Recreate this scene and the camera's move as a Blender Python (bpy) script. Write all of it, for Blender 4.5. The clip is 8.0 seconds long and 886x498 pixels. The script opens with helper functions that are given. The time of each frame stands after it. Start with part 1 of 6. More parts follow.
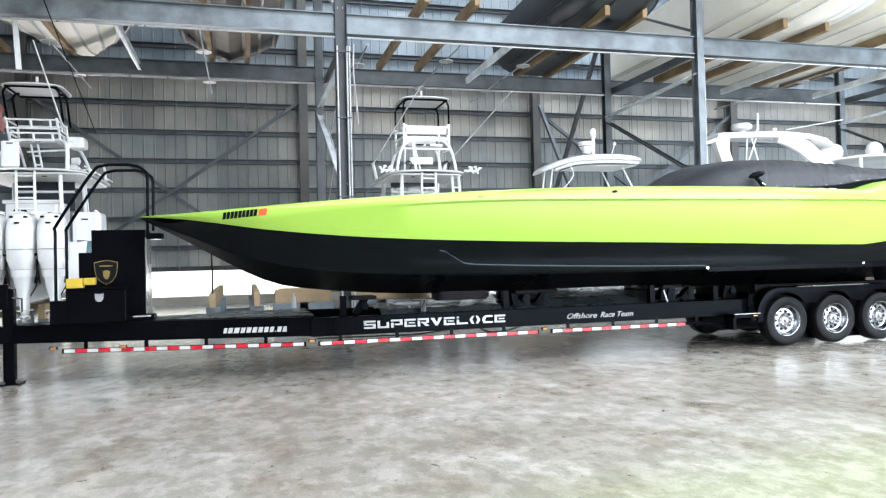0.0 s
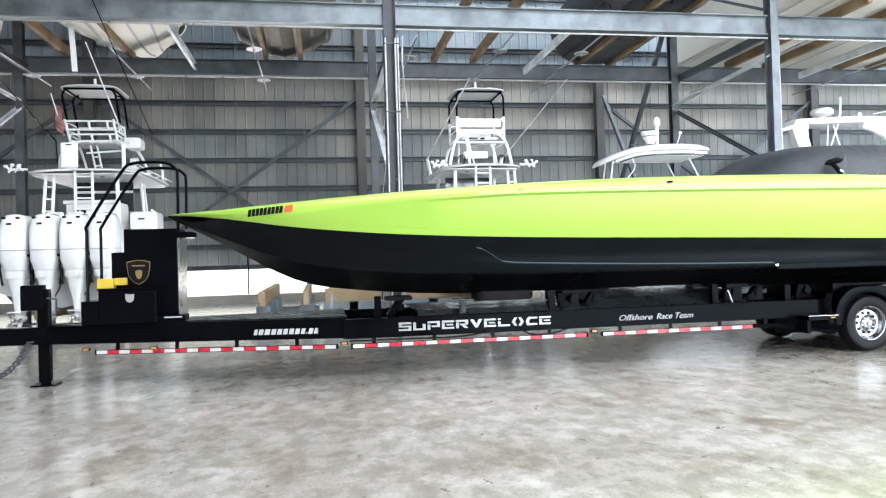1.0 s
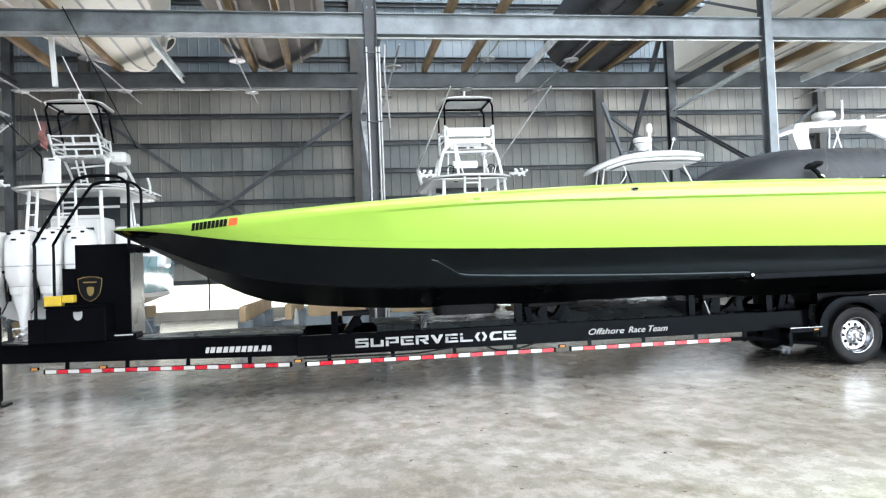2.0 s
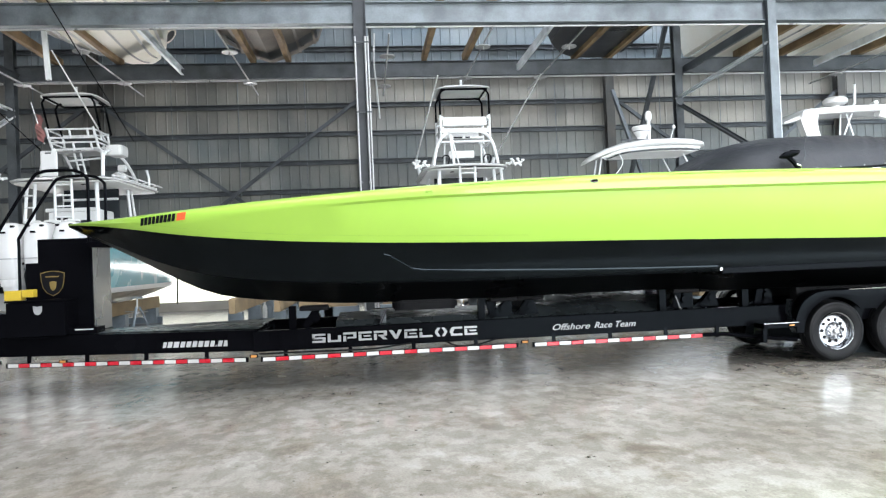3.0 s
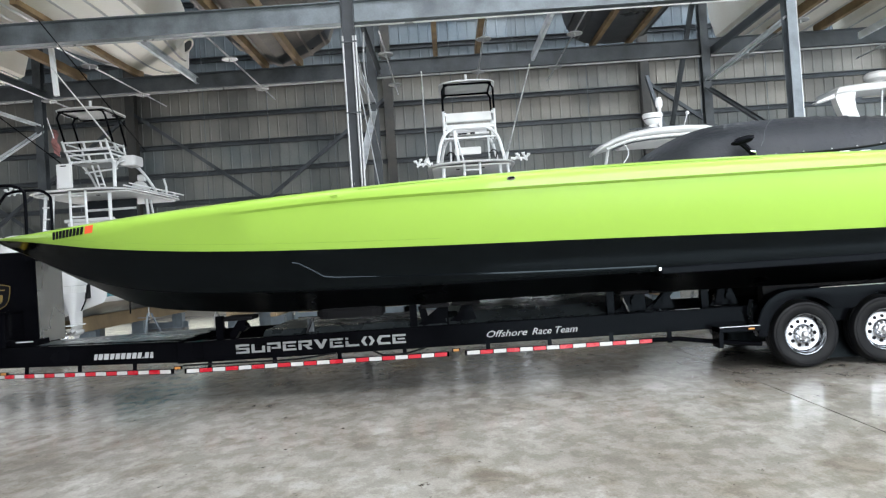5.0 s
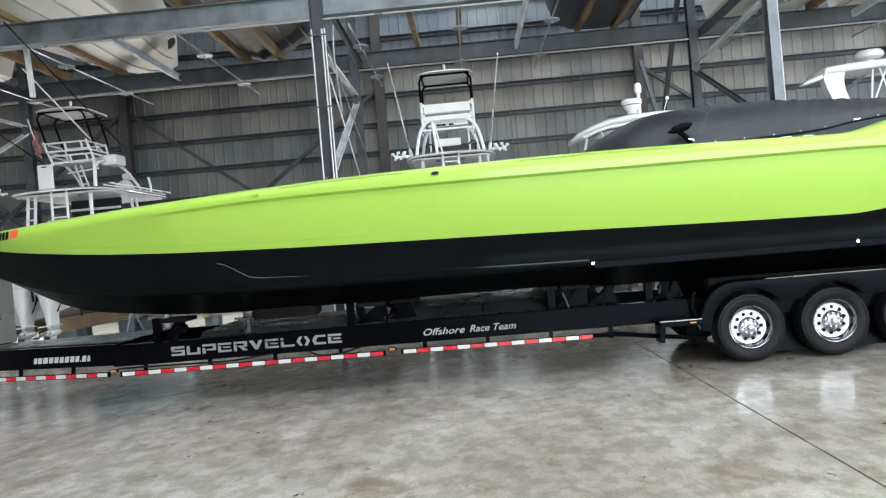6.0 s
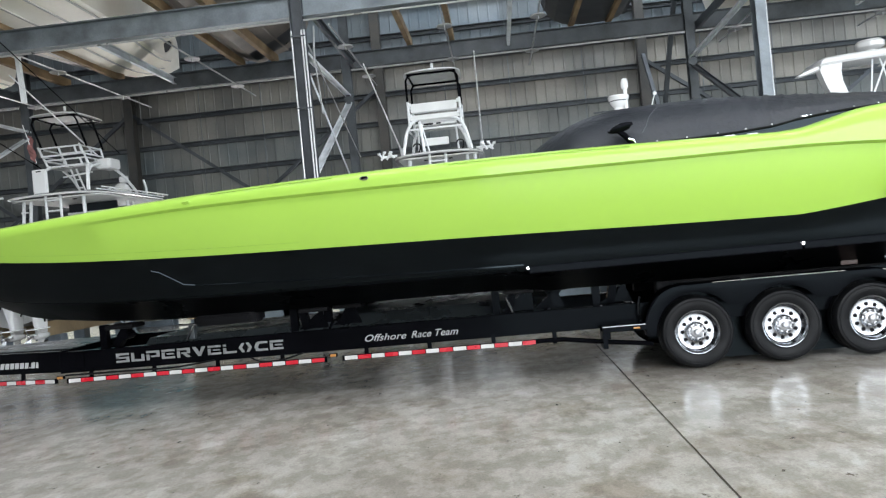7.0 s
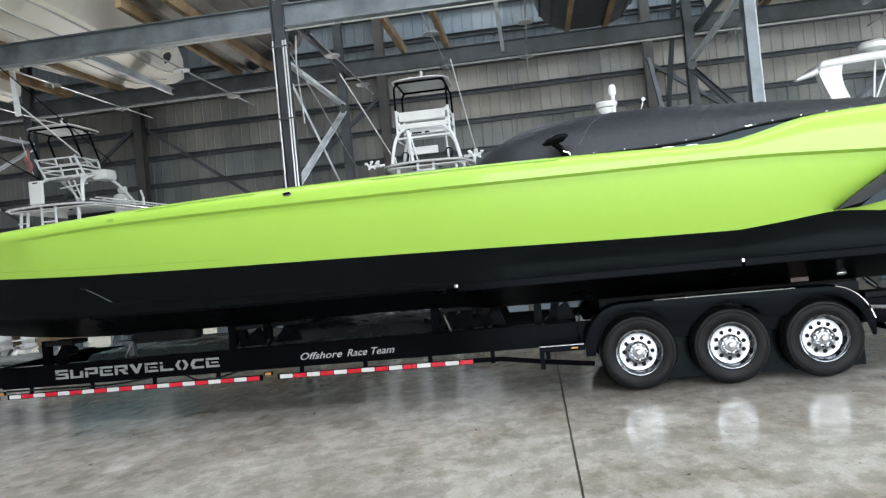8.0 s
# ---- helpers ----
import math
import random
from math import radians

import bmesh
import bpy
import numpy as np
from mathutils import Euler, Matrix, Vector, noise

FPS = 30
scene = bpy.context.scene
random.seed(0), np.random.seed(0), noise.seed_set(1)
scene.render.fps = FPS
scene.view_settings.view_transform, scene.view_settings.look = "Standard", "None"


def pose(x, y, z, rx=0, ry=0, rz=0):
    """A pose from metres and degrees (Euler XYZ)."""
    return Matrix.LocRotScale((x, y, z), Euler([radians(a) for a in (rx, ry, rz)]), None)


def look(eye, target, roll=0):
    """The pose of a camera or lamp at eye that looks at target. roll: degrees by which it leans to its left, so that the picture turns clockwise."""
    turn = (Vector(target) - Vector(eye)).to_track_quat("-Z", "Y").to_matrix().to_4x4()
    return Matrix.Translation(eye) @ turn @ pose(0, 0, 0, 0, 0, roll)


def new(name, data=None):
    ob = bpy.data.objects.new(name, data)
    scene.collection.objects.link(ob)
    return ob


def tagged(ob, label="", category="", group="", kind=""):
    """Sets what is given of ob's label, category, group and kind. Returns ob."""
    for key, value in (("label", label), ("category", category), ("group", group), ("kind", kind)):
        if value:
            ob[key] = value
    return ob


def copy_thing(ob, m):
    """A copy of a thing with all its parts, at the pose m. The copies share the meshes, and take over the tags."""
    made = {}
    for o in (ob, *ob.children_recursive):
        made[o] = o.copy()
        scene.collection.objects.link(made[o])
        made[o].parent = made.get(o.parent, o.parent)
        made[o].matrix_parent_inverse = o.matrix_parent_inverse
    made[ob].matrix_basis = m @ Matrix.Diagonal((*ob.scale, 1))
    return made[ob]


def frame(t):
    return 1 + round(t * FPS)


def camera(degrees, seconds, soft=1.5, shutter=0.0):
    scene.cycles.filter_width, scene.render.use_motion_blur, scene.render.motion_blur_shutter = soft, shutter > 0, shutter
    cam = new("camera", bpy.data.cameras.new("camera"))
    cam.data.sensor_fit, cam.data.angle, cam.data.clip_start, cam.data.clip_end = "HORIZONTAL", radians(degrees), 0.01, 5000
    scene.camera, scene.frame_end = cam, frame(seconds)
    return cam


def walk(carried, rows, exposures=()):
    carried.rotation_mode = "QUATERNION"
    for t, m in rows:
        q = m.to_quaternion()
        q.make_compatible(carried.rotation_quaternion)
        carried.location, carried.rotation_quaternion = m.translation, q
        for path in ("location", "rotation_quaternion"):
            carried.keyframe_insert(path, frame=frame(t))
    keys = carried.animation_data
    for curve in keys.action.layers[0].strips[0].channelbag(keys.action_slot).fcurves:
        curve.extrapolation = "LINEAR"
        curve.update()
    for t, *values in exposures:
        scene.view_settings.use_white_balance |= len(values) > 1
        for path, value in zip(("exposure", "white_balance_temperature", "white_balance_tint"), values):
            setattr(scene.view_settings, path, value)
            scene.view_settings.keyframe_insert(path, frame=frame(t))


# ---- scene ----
cam = camera(63.0, 8.0, 1.25)
PATH = [
    (0, (0.064, 0.018, 1.566), (0.593, 1.947, 1.593), -1.4),
    (0.5, (0.357, 0.222, 1.553), (0.794, 2.174, 1.57), -1.5),
    (1, (0.633, 0.527, 1.571), (0.972, 2.498, 1.594), -1.7),
    (1.5, (1.021, 0.67, 1.582), (1.319, 2.647, 1.623), -2.0),
    (2, (1.461, 0.783, 1.569), (1.752, 2.761, 1.624), -2.3),
    (2.2, (1.657, 0.817, 1.578), (1.937, 2.796, 1.625), -2.3),
    (3.5, (2.855, 0.871, 1.607), (2.997, 2.866, 1.632), -2.5),
    (4, (3.36, 0.944, 1.614), (3.424, 2.943, 1.638), -2.6),
    (4.5, (3.848, 1.063, 1.615), (3.865, 3.063, 1.647), -3.1),
    (6, (5.413, 1.393, 1.624), (5.337, 3.392, 1.626), -4.9),
    (6.5, (5.947, 1.474, 1.638), (5.829, 3.471, 1.636), -5.1),
    (7, (6.473, 1.589, 1.633), (6.314, 3.582, 1.631), -5.4),
    (7.5, (6.996, 1.789, 1.651), (6.782, 3.778, 1.658), -5.5),
    (8, (7.578, 1.944, 1.656), (7.329, 3.928, 1.676), -5.5),
]
walk(cam, [(t, look(eye, target, roll)) for t, eye, target, roll in PATH], exposures=[(0.0, 0.94, 6080, 14), (1.0, 0.97, 6120, 14), (2.0, 0.92, 6200, 14), (3.5, 0.61, 6250, 14), (4.5, 0.42, 6250, 14), (6.5, 0.19, 6250, 14), (8.0, 0.10, 6250, 13)])

# ---------------------------------------------------------------- world and light
world = bpy.data.worlds.new("world")
scene.world = world
world.use_nodes = True
wn = world.node_tree
sky = wn.nodes.new("ShaderNodeTexSky")
sky.sky_type, sky.sun_disc = "NISHITA", False
sky.sun_elevation, sky.sun_rotation = radians(58), radians(200)
wn.links.new(sky.outputs["Color"], wn.nodes["Background"].inputs["Color"])
wn.nodes["Background"].inputs["Strength"].default_value = 0.10

sun = new("sun", bpy.data.lights.new("sun", "SUN"))
sun.data.energy, sun.data.angle, sun.data.color = 3.0, radians(0.5), (1.0, 0.95, 0.88)
sun.matrix_basis = look((-6, -17, 30), (0, 0, 0))


def daylight_lamp(name, x, y, z, w, h, watts, aim, colour, spread=180):
    """Area lamp that stands for daylight at an opening of the hangar."""
    lamp = new(name, bpy.data.lights.new(name, "AREA"))
    lamp.data.shape, lamp.data.size, lamp.data.size_y = "RECTANGLE", w, h
    lamp.data.energy, lamp.data.color = watts, colour
    lamp.data.spread = radians(spread)
    lamp.matrix_basis = look((x, y, z), aim)


# doors and roof lights lie out of view; their place and power are assumed
daylight_lamp("daylight_east_door", 33.6, 9, 4.6, 22, 8.6, 3600, (0, 9, 6.6), (0.82, 0.94, 1.0))
# fill lamp added to brighten the hulls at the left; no door known there
daylight_lamp("daylight_west_door", -23.6, 6, 3.6, 16, 6.8, 650, (0, 9, 7.0), (0.90, 0.97, 1.0))
daylight_lamp("daylight_front_roof_light", 14, -0.5, 13.9, 32, 4.0, 3000, (14, -0.49, 0), (0.93, 0.97, 1.0))
daylight_lamp("daylight_roof_light", 14, 7.5, 13.9, 32, 4.0, 1700, (14, 7.51, 0), (0.93, 0.97, 1.0))
daylight_lamp("daylight_south_door", 16, -9.85, 4.6, 20, 8.6, 4400, (15, 9, 6.0), (0.95, 1.0, 0.98))
# lamp added in the wall-foot gap, aimed up to brighten hull bottoms, sparing the floor
daylight_lamp("daylight_wall_foot", -10.5, 29.55, 0.86, 24, 0.8, 620, (-10.5, 24.3, 8.6), (1.0, 0.98, 0.92), 115)
# assumed source out of view, placed to light the far wall
daylight_lamp("daylight_back_roof_light", 16, 26.2, 13.9, 28, 2.4, 1150, (16, 26.21, 0), (0.86, 0.95, 1.0))


# ---------------------------------------------------------------- materials
def mat(name, col, rough=0.5, metal=0.0, var=0.12, scale=1.5, fine=45.0, bump=0.05, coat=0.0, col2=None, rvar=0.1, per_object=0.0, spec=0.5):
    m = bpy.data.materials.new(name)
    m.use_nodes = True
    nt = m.node_tree
    b = nt.nodes["Principled BSDF"]
    b.inputs["Metallic"].default_value = metal
    b.inputs["Specular IOR Level"].default_value = spec
    b.inputs["Coat Weight"].default_value = coat
    b.inputs["Coat Roughness"].default_value = 0.04
    geo = nt.nodes.new("ShaderNodeNewGeometry")
    big = nt.nodes.new("ShaderNodeTexNoise")
    big.inputs["Scale"].default_value, big.inputs["Detail"].default_value = scale, 6.0
    small = nt.nodes.new("ShaderNodeTexNoise")
    small.inputs["Scale"].default_value, small.inputs["Detail"].default_value = fine, 4.0
    for n in (big, small):
        nt.links.new(geo.outputs["Position"], n.inputs["Vector"])
    ramp = nt.nodes.new("ShaderNodeMapRange")
    ramp.inputs[1].default_value, ramp.inputs[2].default_value = 0.3, 0.7
    nt.links.new(big.outputs["Fac"], ramp.inputs[0])
    mix = nt.nodes.new("ShaderNodeMix")
    mix.data_type = "RGBA"
    lo = tuple(c * (1 - var) for c in col)
    hi = col2 if col2 else tuple(min(1, c * (1 + var)) for c in col)
    mix.inputs[6].default_value, mix.inputs[7].default_value = (*lo, 1), (*hi, 1)
    nt.links.new(ramp.outputs[0], mix.inputs[0])
    grain = nt.nodes.new("ShaderNodeMix")
    grain.data_type, grain.blend_type = "RGBA", "MULTIPLY"
    grain.inputs[0].default_value = 1.0
    gr = nt.nodes.new("ShaderNodeMapRange")
    gr.inputs[3].default_value, gr.inputs[4].default_value = 1 - var * 0.7, 1 + var * 0.35
    nt.links.new(small.outputs["Fac"], gr.inputs[0])
    nt.links.new(mix.outputs[2], grain.inputs[6])
    nt.links.new(gr.outputs[0], grain.inputs[7])
    out = grain.outputs[2]
    if per_object:
        info = nt.nodes.new("ShaderNodeObjectInfo")
        pr = nt.nodes.new("ShaderNodeMapRange")
        pr.inputs[3].default_value, pr.inputs[4].default_value = 1 - per_object, 1 + per_object * 0.5
        nt.links.new(info.outputs["Random"], pr.inputs[0])
        pm = nt.nodes.new("ShaderNodeMix")
        pm.data_type, pm.blend_type = "RGBA", "MULTIPLY"
        pm.inputs[0].default_value = 1.0
        nt.links.new(out, pm.inputs[6])
        nt.links.new(pr.outputs[0], pm.inputs[7])
        out = pm.outputs[2]
    nt.links.new(out, b.inputs["Base Color"])
    rr = nt.nodes.new("ShaderNodeMapRange")
    rr.inputs[1].default_value, rr.inputs[2].default_value = 0.3, 0.7
    rr.inputs[3].default_value, rr.inputs[4].default_value = max(0.02, rough - rvar), min(1, rough + rvar)
    nt.links.new(big.outputs["Fac"], rr.inputs[0])
    nt.links.new(rr.outputs[0], b.inputs["Roughness"])
    if bump:
        bp = nt.nodes.new("ShaderNodeBump")
        bp.inputs["Strength"].default_value, bp.inputs["Distance"].default_value = bump, 0.02
        nt.links.new(small.outputs["Fac"], bp.inputs["Height"])
        nt.links.new(bp.outputs[0], b.inputs["Normal"])
    return m


def concrete_floor():
    """Polished, stained hangar slab: pale clouds, brown blotches, small dark marks."""
    m = bpy.data.materials.new("polished_concrete")
    m.use_nodes = True
    nt = m.node_tree
    b = nt.nodes["Principled BSDF"]
    geo = nt.nodes.new("ShaderNodeNewGeometry")
    stretch = nt.nodes.new("ShaderNodeMapping")
    stretch.inputs["Rotation"].default_value = (0, 0, radians(-9))
    stretch.inputs["Scale"].default_value = (0.95, 0.72, 1.0)
    nt.links.new(geo.outputs["Position"], stretch.inputs["Vector"])

    def noise_node(scale, detail, rough=0.6, warp=0.0):
        n = nt.nodes.new("ShaderNodeTexNoise")
        n.inputs["Scale"].default_value, n.inputs["Detail"].default_value = scale, detail
        n.inputs["Roughness"].default_value, n.inputs["Distortion"].default_value = rough, warp
        nt.links.new(stretch.outputs[0], n.inputs["Vector"])
        return n

    def span(n, lo, hi):
        r = nt.nodes.new("ShaderNodeMapRange")
        r.interpolation_type = "SMOOTHSTEP"
        r.inputs[1].default_value, r.inputs[2].default_value = lo, hi
        nt.links.new(n.outputs["Fac"], r.inputs[0])
        return r.outputs[0]

    def blend(fac, a, c, kind="MIX"):
        x = nt.nodes.new("ShaderNodeMix")
        x.data_type, x.blend_type = "RGBA", kind
        nt.links.new(fac, x.inputs[0])
        for k, v in ((6, a), (7, c)):
            if isinstance(v, tuple):
                x.inputs[k].default_value = (*v, 1)
            else:
                nt.links.new(v, x.inputs[k])
        return x.outputs[2]

    # broad clouds, trowel blotches with ragged edges, rubbed brown stains, fine grit
    cloud = blend(span(noise_node(0.45, 6, 0.55, 0.2), 0.32, 0.68), (0.285, 0.262, 0.228), (0.400, 0.380, 0.342))
    brown = blend(span(noise_node(1.7, 7, 0.62, 0.1), 0.52, 0.34), cloud, (0.262, 0.232, 0.192))
    pale = blend(span(noise_node(1.3, 7, 0.60, 0.2), 0.50, 0.70), brown, (0.435, 0.415, 0.378))
    blotch = blend(span(noise_node(4.6, 6, 0.66, 0.1), 0.43, 0.57), (0.81, 0.80, 0.78), (1.04, 1.04, 1.04))
    scuff = blend(span(noise_node(6.5, 6, 0.66, 0.1), 0.36, 0.29), pale, (0.120, 0.102, 0.082))
    speck = blend(span(noise_node(15.0, 3, 0.6), 0.30, 0.24), scuff, (0.09, 0.08, 0.066))
    grit = blend(span(noise_node(55.0, 3, 0.6), 0.36, 0.62), (0.91, 0.905, 0.90), (1.03, 1.03, 1.03))
    # long faint trowel strokes
    sweep = nt.nodes.new("ShaderNodeMapping")
    sweep.inputs["Rotation"].default_value = (0, 0, radians(28))
    sweep.inputs["Scale"].default_value = (2.4, 0.9, 1.0)
    nt.links.new(geo.outputs["Position"], sweep.inputs["Vector"])
    stroke = noise_node(2.4, 6, 0.66, 0.3)
    nt.links.new(sweep.outputs[0], stroke.inputs["Vector"])
    strokes = blend(span(stroke, 0.36, 0.62), (0.90, 0.893, 0.88), (1.03, 1.03, 1.03))
    one = nt.nodes.new("ShaderNodeValue")
    one.outputs[0].default_value = 1.0
    stained = speck
    for layer in (blotch, strokes, grit):
        stained = blend(one.outputs[0], stained, layer, "MULTIPLY")
    nt.links.new(stained, b.inputs["Base Color"])
    gloss = noise_node(2.2, 6, 0.58, 0.2)
    rr = nt.nodes.new("ShaderNodeMapRange")
    rr.inputs[1].default_value, rr.inputs[2].default_value = 0.3, 0.7
    rr.inputs[3].default_value, rr.inputs[4].default_value = 0.15, 0.21
    nt.links.new(gloss.outputs["Fac"], rr.inputs[0])
    nt.links.new(rr.outputs[0], b.inputs["Roughness"])
    return m


def siding(name, tone_a, tone_b):
    """Steel siding; its colour drifts at random between two tones, sheet by sheet."""
    return mat(name, tone_a, 0.5, 0.0, 0.22, 0.34, 14.0, 0.03, col2=tone_b, per_object=0.24)


# emission gives the backdrop the daylight that falls outside
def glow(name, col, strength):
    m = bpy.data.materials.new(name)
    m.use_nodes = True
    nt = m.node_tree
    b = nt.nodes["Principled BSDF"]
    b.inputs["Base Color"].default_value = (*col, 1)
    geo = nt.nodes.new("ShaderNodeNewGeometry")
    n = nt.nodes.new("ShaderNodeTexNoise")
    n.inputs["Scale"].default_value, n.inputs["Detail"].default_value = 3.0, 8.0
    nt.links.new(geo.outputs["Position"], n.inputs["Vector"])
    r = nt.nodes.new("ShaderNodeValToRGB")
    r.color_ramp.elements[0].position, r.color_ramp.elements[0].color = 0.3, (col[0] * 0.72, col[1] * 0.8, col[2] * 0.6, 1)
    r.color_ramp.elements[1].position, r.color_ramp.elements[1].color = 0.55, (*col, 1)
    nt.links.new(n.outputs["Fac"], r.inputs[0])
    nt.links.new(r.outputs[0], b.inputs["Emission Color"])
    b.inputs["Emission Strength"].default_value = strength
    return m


M = {
    "floor": concrete_floor(),
    "joint": mat("joint_filler", (0.055, 0.046, 0.037), 0.8),
    "siding": siding("steel_siding", (0.124, 0.159, 0.172), (0.288, 0.280, 0.250)),
    # warm and sky-blue light on the upper wall is put into these colours
    "siding_beige": siding("warm_lit_siding", (0.175, 0.180, 0.170), (0.345, 0.315, 0.268)),
    "siding_blue": siding("sky_lit_siding", (0.165, 0.225, 0.275), (0.275, 0.300, 0.310)),
    "frosted": mat("sun_blocking_pane", (0.82, 0.84, 0.85), 0.6, 0, 0.05, 0.8, 20),
    "liner": mat("light_bounce_wall", (0.42, 0.42, 0.42), 0.7, 0, 0.1, 0.6, 20),
    "roof": mat("roof_sheet", (0.34, 0.35, 0.37), 0.5, 0.0, 0.12, 0.5, 12),
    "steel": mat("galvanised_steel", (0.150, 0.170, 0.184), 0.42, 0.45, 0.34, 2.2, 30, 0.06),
    # darker tone for the back beams, girts and wall braces
    "steel_dark": mat("dark_steel", (0.074, 0.083, 0.090), 0.5, 0.25, 0.38, 2.0, 30, 0.05),
    "oxide_steel": mat("brown_grey_steel", (0.072, 0.074, 0.072), 0.55, 0.1, 0.4, 1.6, 26, 0.05, col2=(0.088, 0.080, 0.068)),
    "galv": mat("bright_galvanised_channel", (0.68, 0.71, 0.73), 0.5, 0.1, 0.25, 2.0, 24, 0.05),
    "column": mat("dark_column_steel", (0.05, 0.055, 0.062), 0.5, 0.2, 0.3, 2.5, 30, 0.05),
    # hull lime darkened for the shade in the seam lines
    "seam": mat("shaded_lime_seam", (0.20, 0.34, 0.03), 0.6, 0, 0.1, 2, 40, 0.0),
    "satin": mat("satin_hub_metal", (0.42, 0.42, 0.43), 0.2, 0.4, 0.1, 6, 60, 0.0),
    "pipe": mat("zinc_pipe", (0.46, 0.46, 0.46), 0.35, 0.6, 0.15, 3, 40, 0.02),
    "wood": mat("pine_timber", (0.21, 0.128, 0.058), 0.75, 0, 0.35, 1.3, 18, 0.3, col2=(0.34, 0.235, 0.125)),
    "wood_pale": mat("bare_plywood", (0.36, 0.265, 0.155), 0.75, 0, 0.25, 1.6, 22, 0.2),
    "lime": mat("lime_paint", (0.306, 0.498, 0.066), 0.34, 0, 0.02, 0.6, 60, 0.0, coat=0.35, rvar=0.0, spec=0.25),
    "gelblack": mat("black_gelcoat", (0.0014, 0.0018, 0.0022), 0.10, 0, 0.2, 0.9, 50, 0.0, rvar=0.03, spec=0.17),
    "gelbottom": mat("black_bottom_paint", (0.0015, 0.0018, 0.002), 0.30, 0, 0.25, 0.9, 40, 0.0, rvar=0.05, spec=0.07),
    "black": mat("black_powder_coat", (0.003, 0.003, 0.004), 0.2, 0, 0.2, 2.0, 60, 0.02, rvar=0.08, spec=0.03),
    "blackflat": mat("matt_black", (0.005, 0.005, 0.006), 0.6, 0, 0.2, 3, 60, 0.03, spec=0.12),
    "carbon": mat("carbon_weave", (0.005, 0.0055, 0.006), 0.36, 0.0, 0.3, 20, 160, 0.1, coat=0.08, spec=0.2),
    "canvas": mat("marine_canvas", (0.0105, 0.0126, 0.0164), 0.5, 0, 0.2, 1.6, 11, 0.60, spec=0.4),
    "rubber": mat("tyre_rubber", (0.0065, 0.0068, 0.0075), 0.46, 0, 0.2, 4, 60, 0.1, spec=0.13),
    "alloy": mat("polished_alloy", (0.30, 0.31, 0.325), 0.17, 1.0, 0.05, 5, 60, 0.02, rvar=0.06),
    "chrome": mat("chrome", (0.85, 0.85, 0.86), 0.08, 1.0, 0.03, 4, 60, 0.0, rvar=0.03),
    "tread": mat("bright_tread_plate", (0.55, 0.55, 0.52), 0.30, 0.8, 0.10, 1.2, 110, 0.10),
    "deckplate": mat("dark_tread_plate", (0.09, 0.105, 0.11), 0.28, 0.6, 0.15, 2.5, 120, 0.10),
    "red": mat("red_reflector", (0.55, 0.015, 0.03), 0.3, 0, 0.1, 5, 80, 0.05),
    "whitetape": mat("white_reflector", (0.60, 0.595, 0.575), 0.3, 0, 0.06, 5, 80, 0.05),
    "letter": mat("white_vinyl", (0.55, 0.55, 0.55), 0.45, 0, 0.08, 6, 60, 0.0),
    "silver": mat("silver_vinyl", (0.36, 0.365, 0.37), 0.35, 0.3, 0.12, 4, 50, 0.0),
    "amber": mat("amber_lens", (0.50, 0.22, 0.05), 0.3, 0, 0.1, 8, 80, 0.0),
    "yellow": mat("yellow_paint", (0.52, 0.37, 0.03), 0.4, 0, 0.1, 5, 60, 0.02),
    "gold": mat("gold_badge", (0.36, 0.26, 0.09), 0.35, 0.7, 0.2, 12, 80, 0.05),
    "rust": mat("rust_brown_primer", (0.045, 0.022, 0.017), 0.6, 0, 0.2, 8, 60, 0.05),
    "orange": mat("orange_decal", (0.80, 0.10, 0.03), 0.4, 0, 0.06, 8, 80, 0.0),
    "gel": mat("white_gelcoat", (0.80, 0.80, 0.79), 0.22, 0, 0.04, 0.9, 40, 0.0, coat=0.4, rvar=0.05),
    "alu_white": mat("white_coated_tube", (0.80, 0.81, 0.81), 0.3, 0, 0.05, 2, 60, 0.0),
    "cushion": mat("white_vinyl_cushion", (0.74, 0.74, 0.72), 0.5, 0, 0.07, 3, 60, 0.05),
    "cream": mat("antifouled_cream_hull", (0.86, 0.80, 0.69), 0.4, 0, 0.08, 0.8, 12, 0.03, col2=(0.88, 0.85, 0.77)),
    "hullgrey": mat("weathered_dark_hull", (0.185, 0.160, 0.138), 0.5, 0, 0.4, 1.0, 14, 0.08),
    "hullblack": mat("dark_hull_paint", (0.03, 0.032, 0.036), 0.35, 0, 0.4, 1.2, 16, 0.05),
    "teal": mat("teal_hull_paint", (0.085, 0.29, 0.34), 0.25, 0, 0.08, 1.2, 30, 0.0, coat=0.4),
    "smoke": mat("smoked_glazing", (0.02, 0.024, 0.028), 0.08, 0, 0.1, 2, 40, 0.0),
    "flag": mat("faded_red_cloth", (0.34, 0.15, 0.14), 0.8, 0, 0.35, 6, 60, 0.1),
    "blue_steel": mat("blue_painted_steel", (0.20, 0.24, 0.275), 0.45, 0.2, 0.2, 4, 40, 0.05),
    "outside": glow("glowing_backdrop", (1.0, 0.99, 0.86), 0.95),
    "kerb": mat("grey_concrete_kerb", (0.40, 0.37, 0.32), 0.8, 0, 0.15, 1.5, 30, 0.15),
}

for key in ("gelblack", "gelbottom", "black"):
    M[key].node_tree.nodes["Principled BSDF"].inputs["Specular Tint"].default_value = (0.72, 0.90, 1.0, 1.0)


